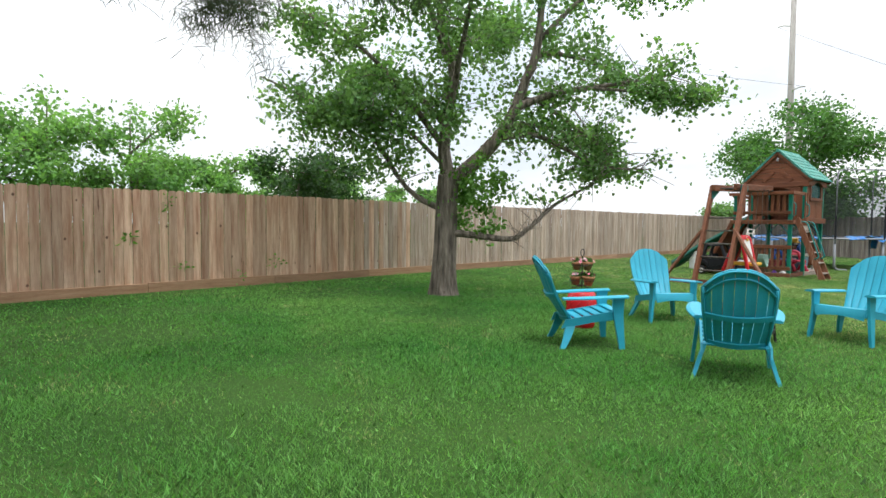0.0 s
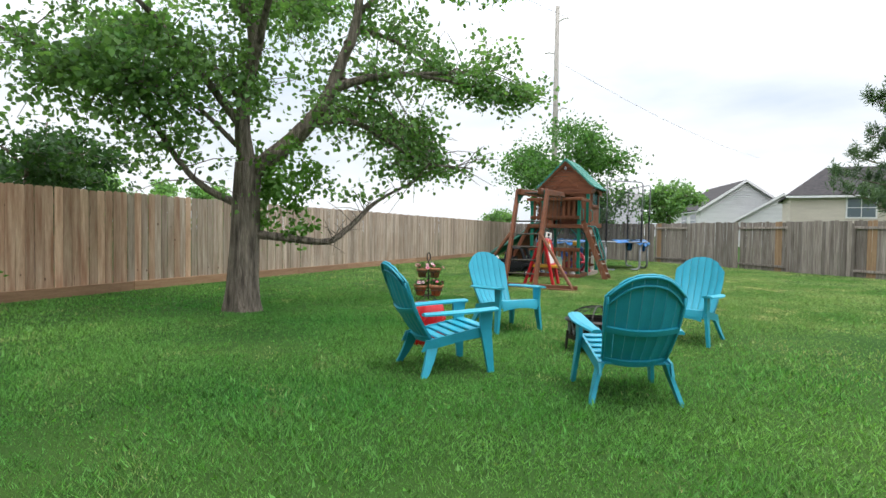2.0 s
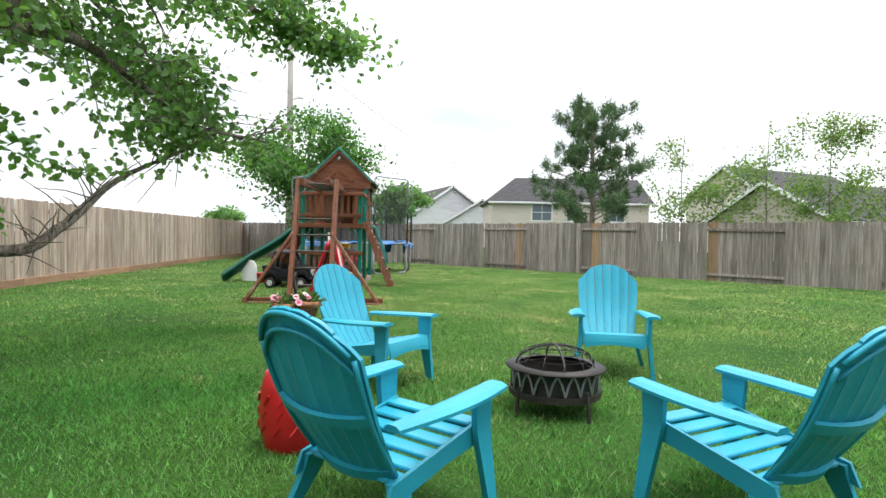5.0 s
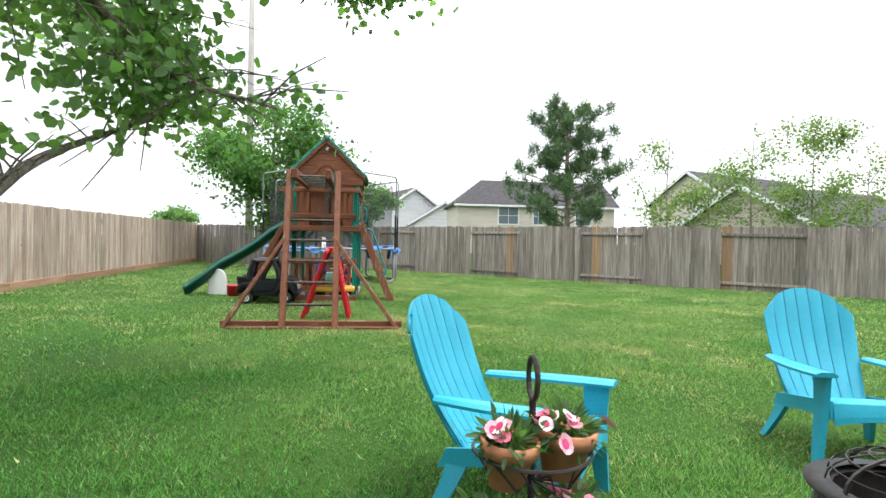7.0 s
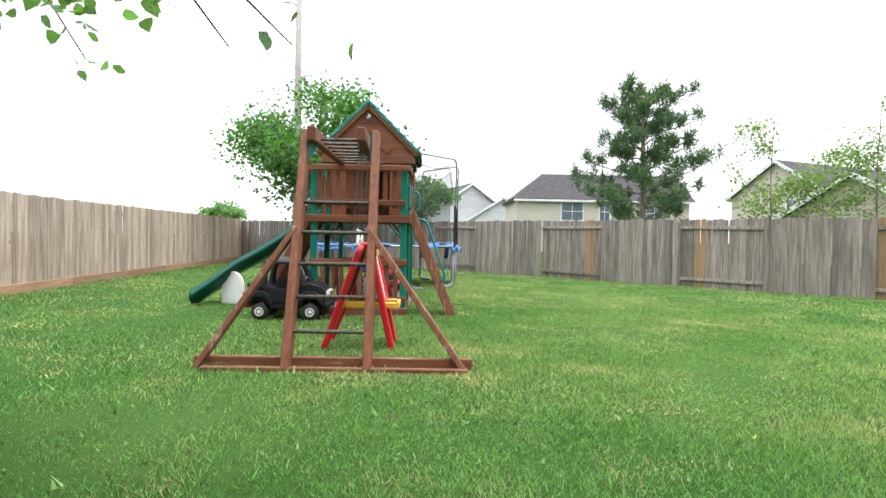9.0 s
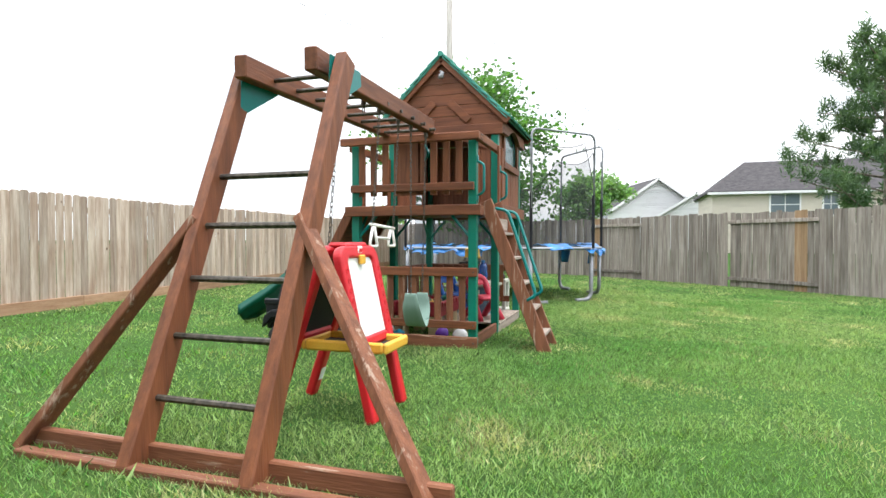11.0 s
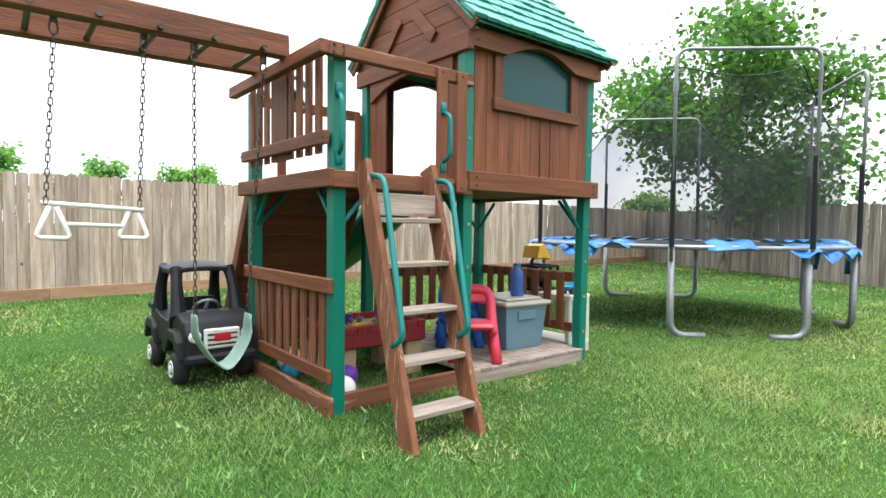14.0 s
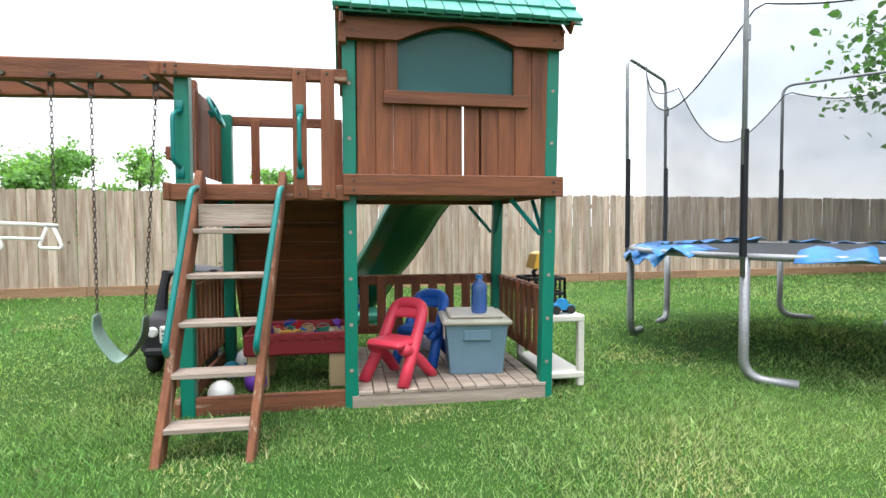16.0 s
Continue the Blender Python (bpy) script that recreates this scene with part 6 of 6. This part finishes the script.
def house(name, m, w, d, wall_h, ridge, siding, windows, label, over=0.4, hip=0.0):
    """A house with its ridge along local x (length w), gable ends at both sides, front at local y = 0."""
    th = thing(name, m, label, "house")
    n = int(wall_h / 0.22)
    for i in range(n):
        z0, z1 = i * wall_h / n, (i + 1) * wall_h / n
        part("siding_board", box(0, 0, z0, w, d, z1 - 0.018, 0), siding, th)
    part("wall", box(0.03, 0.03, 0, w - 0.03, d - 0.03, wall_h, 0), siding, th)
    for x0 in (0.0, w - 0.2)[1 if hip else 0:]:
        k = int((ridge - wall_h) / 0.25)
        for i in range(k):
            z0, z1 = wall_h + (ridge - wall_h) * i / k, wall_h + (ridge - wall_h) * (i + 1) / k
            h0, h1 = d / 2 * (1 - i / k), d / 2 * (1 - (i + 1) / k)
            part("gable_board", prism([(d / 2 - h0, z0), (d / 2 + h0, z0), (d / 2 + h1 + 0.02, z1 - 0.02), (d / 2 - h1 - 0.02, z1 - 0.02)], "x", x0, x0 + 0.2), siding, th)
    sl = (ridge - wall_h) / (d / 2)
    for s in (0, 1):
        ye, ze = (-over, wall_h - over * sl) if s == 0 else (d + over, wall_h - over * sl)
        b = bmesh.new()
        for t, off in ((0.0, 0),):
            p = [(-over, ye, ze), (w + over, ye, ze), (w + over, d / 2, ridge), (hip - over, d / 2, ridge)]
            lo = [b.verts.new((q[0], q[1], q[2] + 0.02)) for q in p]
            hi = [b.verts.new((q[0], q[1], q[2] + 0.2)) for q in p]
            b.faces.new(lo[::-1])
            b.faces.new(hi)
            for i in range(4):
                b.faces.new((lo[i], lo[(i + 1) % 4], hi[(i + 1) % 4], hi[i]))
        bmesh.ops.recalc_face_normals(b, faces=b.faces[:])
        part("roof", b, M["shingle_far"], th, "dark grey shingle roof")
        part("gutter", box(-over, ye - 0.10, ze - 0.08, w + over, ye, ze + 0.12, 0), M["trim_white"], th)
        for x in (-over - 0.06, w + over)[1 if hip else 0:]:
            part("barge_board", beam((x + 0.03, ye, ze + 0.06), (x + 0.03, d / 2, ridge + 0.06), 0.06, 0.26, 0), M["trim_white"], th)
    if hip:
        p = [(-over, -over, wall_h - over * sl), (hip - over, d / 2, ridge), (-over, d + over, wall_h - over * sl)]
        b = bmesh.new()
        lo, hi = [b.verts.new((q[0], q[1], q[2] + 0.02)) for q in p], [b.verts.new((q[0], q[1], q[2] + 0.2)) for q in p]
        b.faces.new(lo[::-1])
        b.faces.new(hi)
        for i in range(3):
            b.faces.new((lo[i], lo[(i + 1) % 3], hi[(i + 1) % 3], hi[i]))
        bmesh.ops.recalc_face_normals(b, faces=b.faces[:])
        part("hip_roof", b, M["shingle_far"], th, "dark grey shingle hip")
    for face_, a, z, ww, hh in windows:
        if face_ == "front":
            f = lambda x0, x1, y0, y1, z0, z1: box(a + x0, -y1, z0, a + x1, -y0, z1, 0)
        elif face_ == "back":
            f = lambda x0, x1, y0, y1, z0, z1: box(a + x0, d + y0, z0, a + x1, d + y1, z1, 0)
        else:
            f = lambda x0, x1, y0, y1, z0, z1: box(-y1, a + x0, z0, -y0, a + x1, z1, 0)
        win = part("window", f(-ww / 2 - 0.1, ww / 2 + 0.1, 0.0, 0.06, z - 0.1, z + hh + 0.1), M["trim_white"], th)
        for sx in (0, 1):
            for sz in (0, 1):
                part("pane", f(-ww / 2 + sx * ww / 2 + 0.03, -ww / 2 + (sx + 1) * ww / 2 - 0.03, 0.06, 0.075, z + sz * hh / 2 + 0.03, z + (sz + 1) * hh / 2 - 0.03), M["pane"], win)
    return th


# local x runs along world -y, local y away from the lawn (+x)
house("house", Matrix.Translation((78, -1.2, 0)) @ pose(0, 0, 0, 0, 0, 18) @ Matrix.Translation((0, -5.2, 0)), 14, 10.4, 4.6, 8.1, M["siding_white"], [("back", 3.0, 2.5, 2.6, 1.6), ("back", 7.5, 2.5, 2.6, 1.6)], "white house with lap siding and dark shingle roof")
house("garage_wing", Matrix.Translation((76, -9.6, 0)), 2.5, 9.0, 3.4, 6.2, M["siding_white"], [], "white gabled garage wing of the house next door")
house("house", Matrix.Translation((60.6, -4.6, 0)) @ pose(0, 0, 0, 0, 0, -90), 17, 9, 5.2, 7.9, M["siding_beige"], [("front", 5.4, 3.1, 2.1, 1.75), ("front", 8.6, 3.1, 1.0, 1.75), ("front", 13.5, 3.1, 1.6, 1.6)], "two-storey beige house with dark shingle roof", hip=3.6)
house("house", Matrix.Translation((50.5, -28.2, 0)) @ pose(0, 0, 0, 0, 0, -68), 16, 9, 5.4, 8.3, M["siding_beige"], [("front", 4.0, 3.2, 1.5, 1.9), ("front", 9.0, 3.2, 1.6, 1.8), ("side", 3.0, 3.4, 1.0, 1.5)], "beige two-storey house behind thin saplings")
house("house", Matrix.Translation((31.5, -20.4, 0)) @ pose(0, 0, 0, 0, 0, -72), 14, 9, 2.5, 4.9, M["brick_far"], [("front", 3.2, 1.3, 1.2, 1.2)], "low brick house with dark shingle roof")

# ---- grass ----
# the strip of lawn along which the grass is seen blade by blade
STRIP = np.array([(-2.0, -1.0), (0.5, 1.5), (3.5, 3.4), (6.5, 3.4), (10.0, 2.0), (13.0, 1.2), (16.5, 1.5)])


def strip_distance(x, y):
    p = np.stack([x, y], 1)
    best = np.full(len(x), 1e9)
    for a, b in zip(STRIP, STRIP[1:]):
        d = b - a
        t = np.clip(((p - a) @ d) / (d @ d), 0, 1)
        best = np.minimum(best, np.linalg.norm(p - a - t[:, None] * d, axis=1))
    return best


def blades(name, n, near, far, x0, x1, y0, y1, h, w, label, seed):
    """Grass blades on the lawn between two distances from the strip, thinning out at both."""
    rg = np.random.default_rng(seed)
    x, y = rg.uniform(x0, x1, n), rg.uniform(y0, y1, n)
    # keep to the lawn inside the two fences
    ok = (y < 9.76 + 0.0757 * x) & (x - 27.2 < (y - 3.5) * np.where(y > 3.5, 0.5, 0.8966) - 0.1)
    d = strip_distance(x, y)
    u = rg.uniform(0, 1, n)
    ok &= (u < np.clip((far - d) / (0.5 * far), 0, 1)) & (u < np.clip((d - near) / max(1e-3, 0.4 * near), 0.25, 1))
    # no blades under the boards of the tower floor
    ok &= ~((x > 15.33) & (x < 16.75) & (y > 3.86) & (y < 5.25))
    x, y = x[ok], y[ok]
    n = len(x)
    e = np.clip((x - 0.8 * y - 17) / 8, 0, 1)
    z = -0.05 * e - 0.008
    a = rg.uniform(0, 2 * np.pi, n)
    # rank tufts here and there among the mown grass
    tx, ty = rg.uniform(x0, x1, 900), rg.uniform(y0, y1, 900)
    gx, gy = ((x - x0) / 0.25).astype(int), ((y - y0) / 0.25).astype(int)
    cell = np.zeros((gx.max() + 2, gy.max() + 2))
    for cx, cy in zip(((tx - x0) / 0.25).astype(int), ((ty - y0) / 0.25).astype(int)):
        if 0 < cx < cell.shape[0] - 1 and 0 < cy < cell.shape[1] - 1:
            cell[cx, cy] += 0.5
            cell[cx + 1, cy] += 0.25
            cell[cx, cy + 1] += 0.25
    hh = h * rg.uniform(0.45, 1.2, n) * (0.85 + 0.3 * np.sin(x * 1.7 + 2 * np.sin(y * 0.9)) * np.sin(y * 1.3 + x * 0.4) + np.minimum(cell[gx, gy], 0.6))
    ln = hh * rg.uniform(0.3, 1.3, n)
    b = rg.uniform(0, 2 * np.pi, n)
    base = np.stack([x, y, z], 1)
    ww = w * rg.uniform(0.6, 1.3, n)
    side = np.stack([np.cos(a), np.sin(a), 0 * a], 1) * (ww / 2)[:, None]
    tip = base + np.stack([np.cos(b) * ln, np.sin(b) * ln, hh], 1)
    v = np.stack([base - side, base + side, tip], 1).reshape(-1, 3)
    me = bpy.data.meshes.new(name)
    me.vertices.add(3 * n)
    me.vertices.foreach_set("co", v.ravel())
    me.loops.add(3 * n)
    me.loops.foreach_set("vertex_index", np.arange(3 * n, dtype=np.int32))
    me.polygons.add(n)
    me.polygons.foreach_set("loop_start", (3 * np.arange(n)).astype(np.int32))
    me.update(calc_edges=True)
    me.materials.append(M["blade"])
    me.materials.append(M["blade_dry"])
    dry = np.clip((x - 0.45 * y - 3.0) / 6.5, 0.04, 0.96)
    me.polygons.foreach_set("material_index", (rg.uniform(0, 1, n) < dry).astype(np.int32))
    return tagged(new(name, me), label, "grass", kind="stuff")


blades("grass", 2500000, 0.0, 4.2, -4.5, 21.0, -5.0, 8.5, 0.037, 0.0068, "mown green lawn grass", 1)
blades("grass", 1100000, 2.6, 10.5, -7.0, 27.0, -11.0, 12.45, 0.042, 0.012, "mown green lawn grass, yellowish in patches", 2)
blades("grass", 420000, 7.0, 40.0, -8.0, 33.0, -16.0, 12.45, 0.048, 0.026, "mown green lawn grass by the fences", 3)
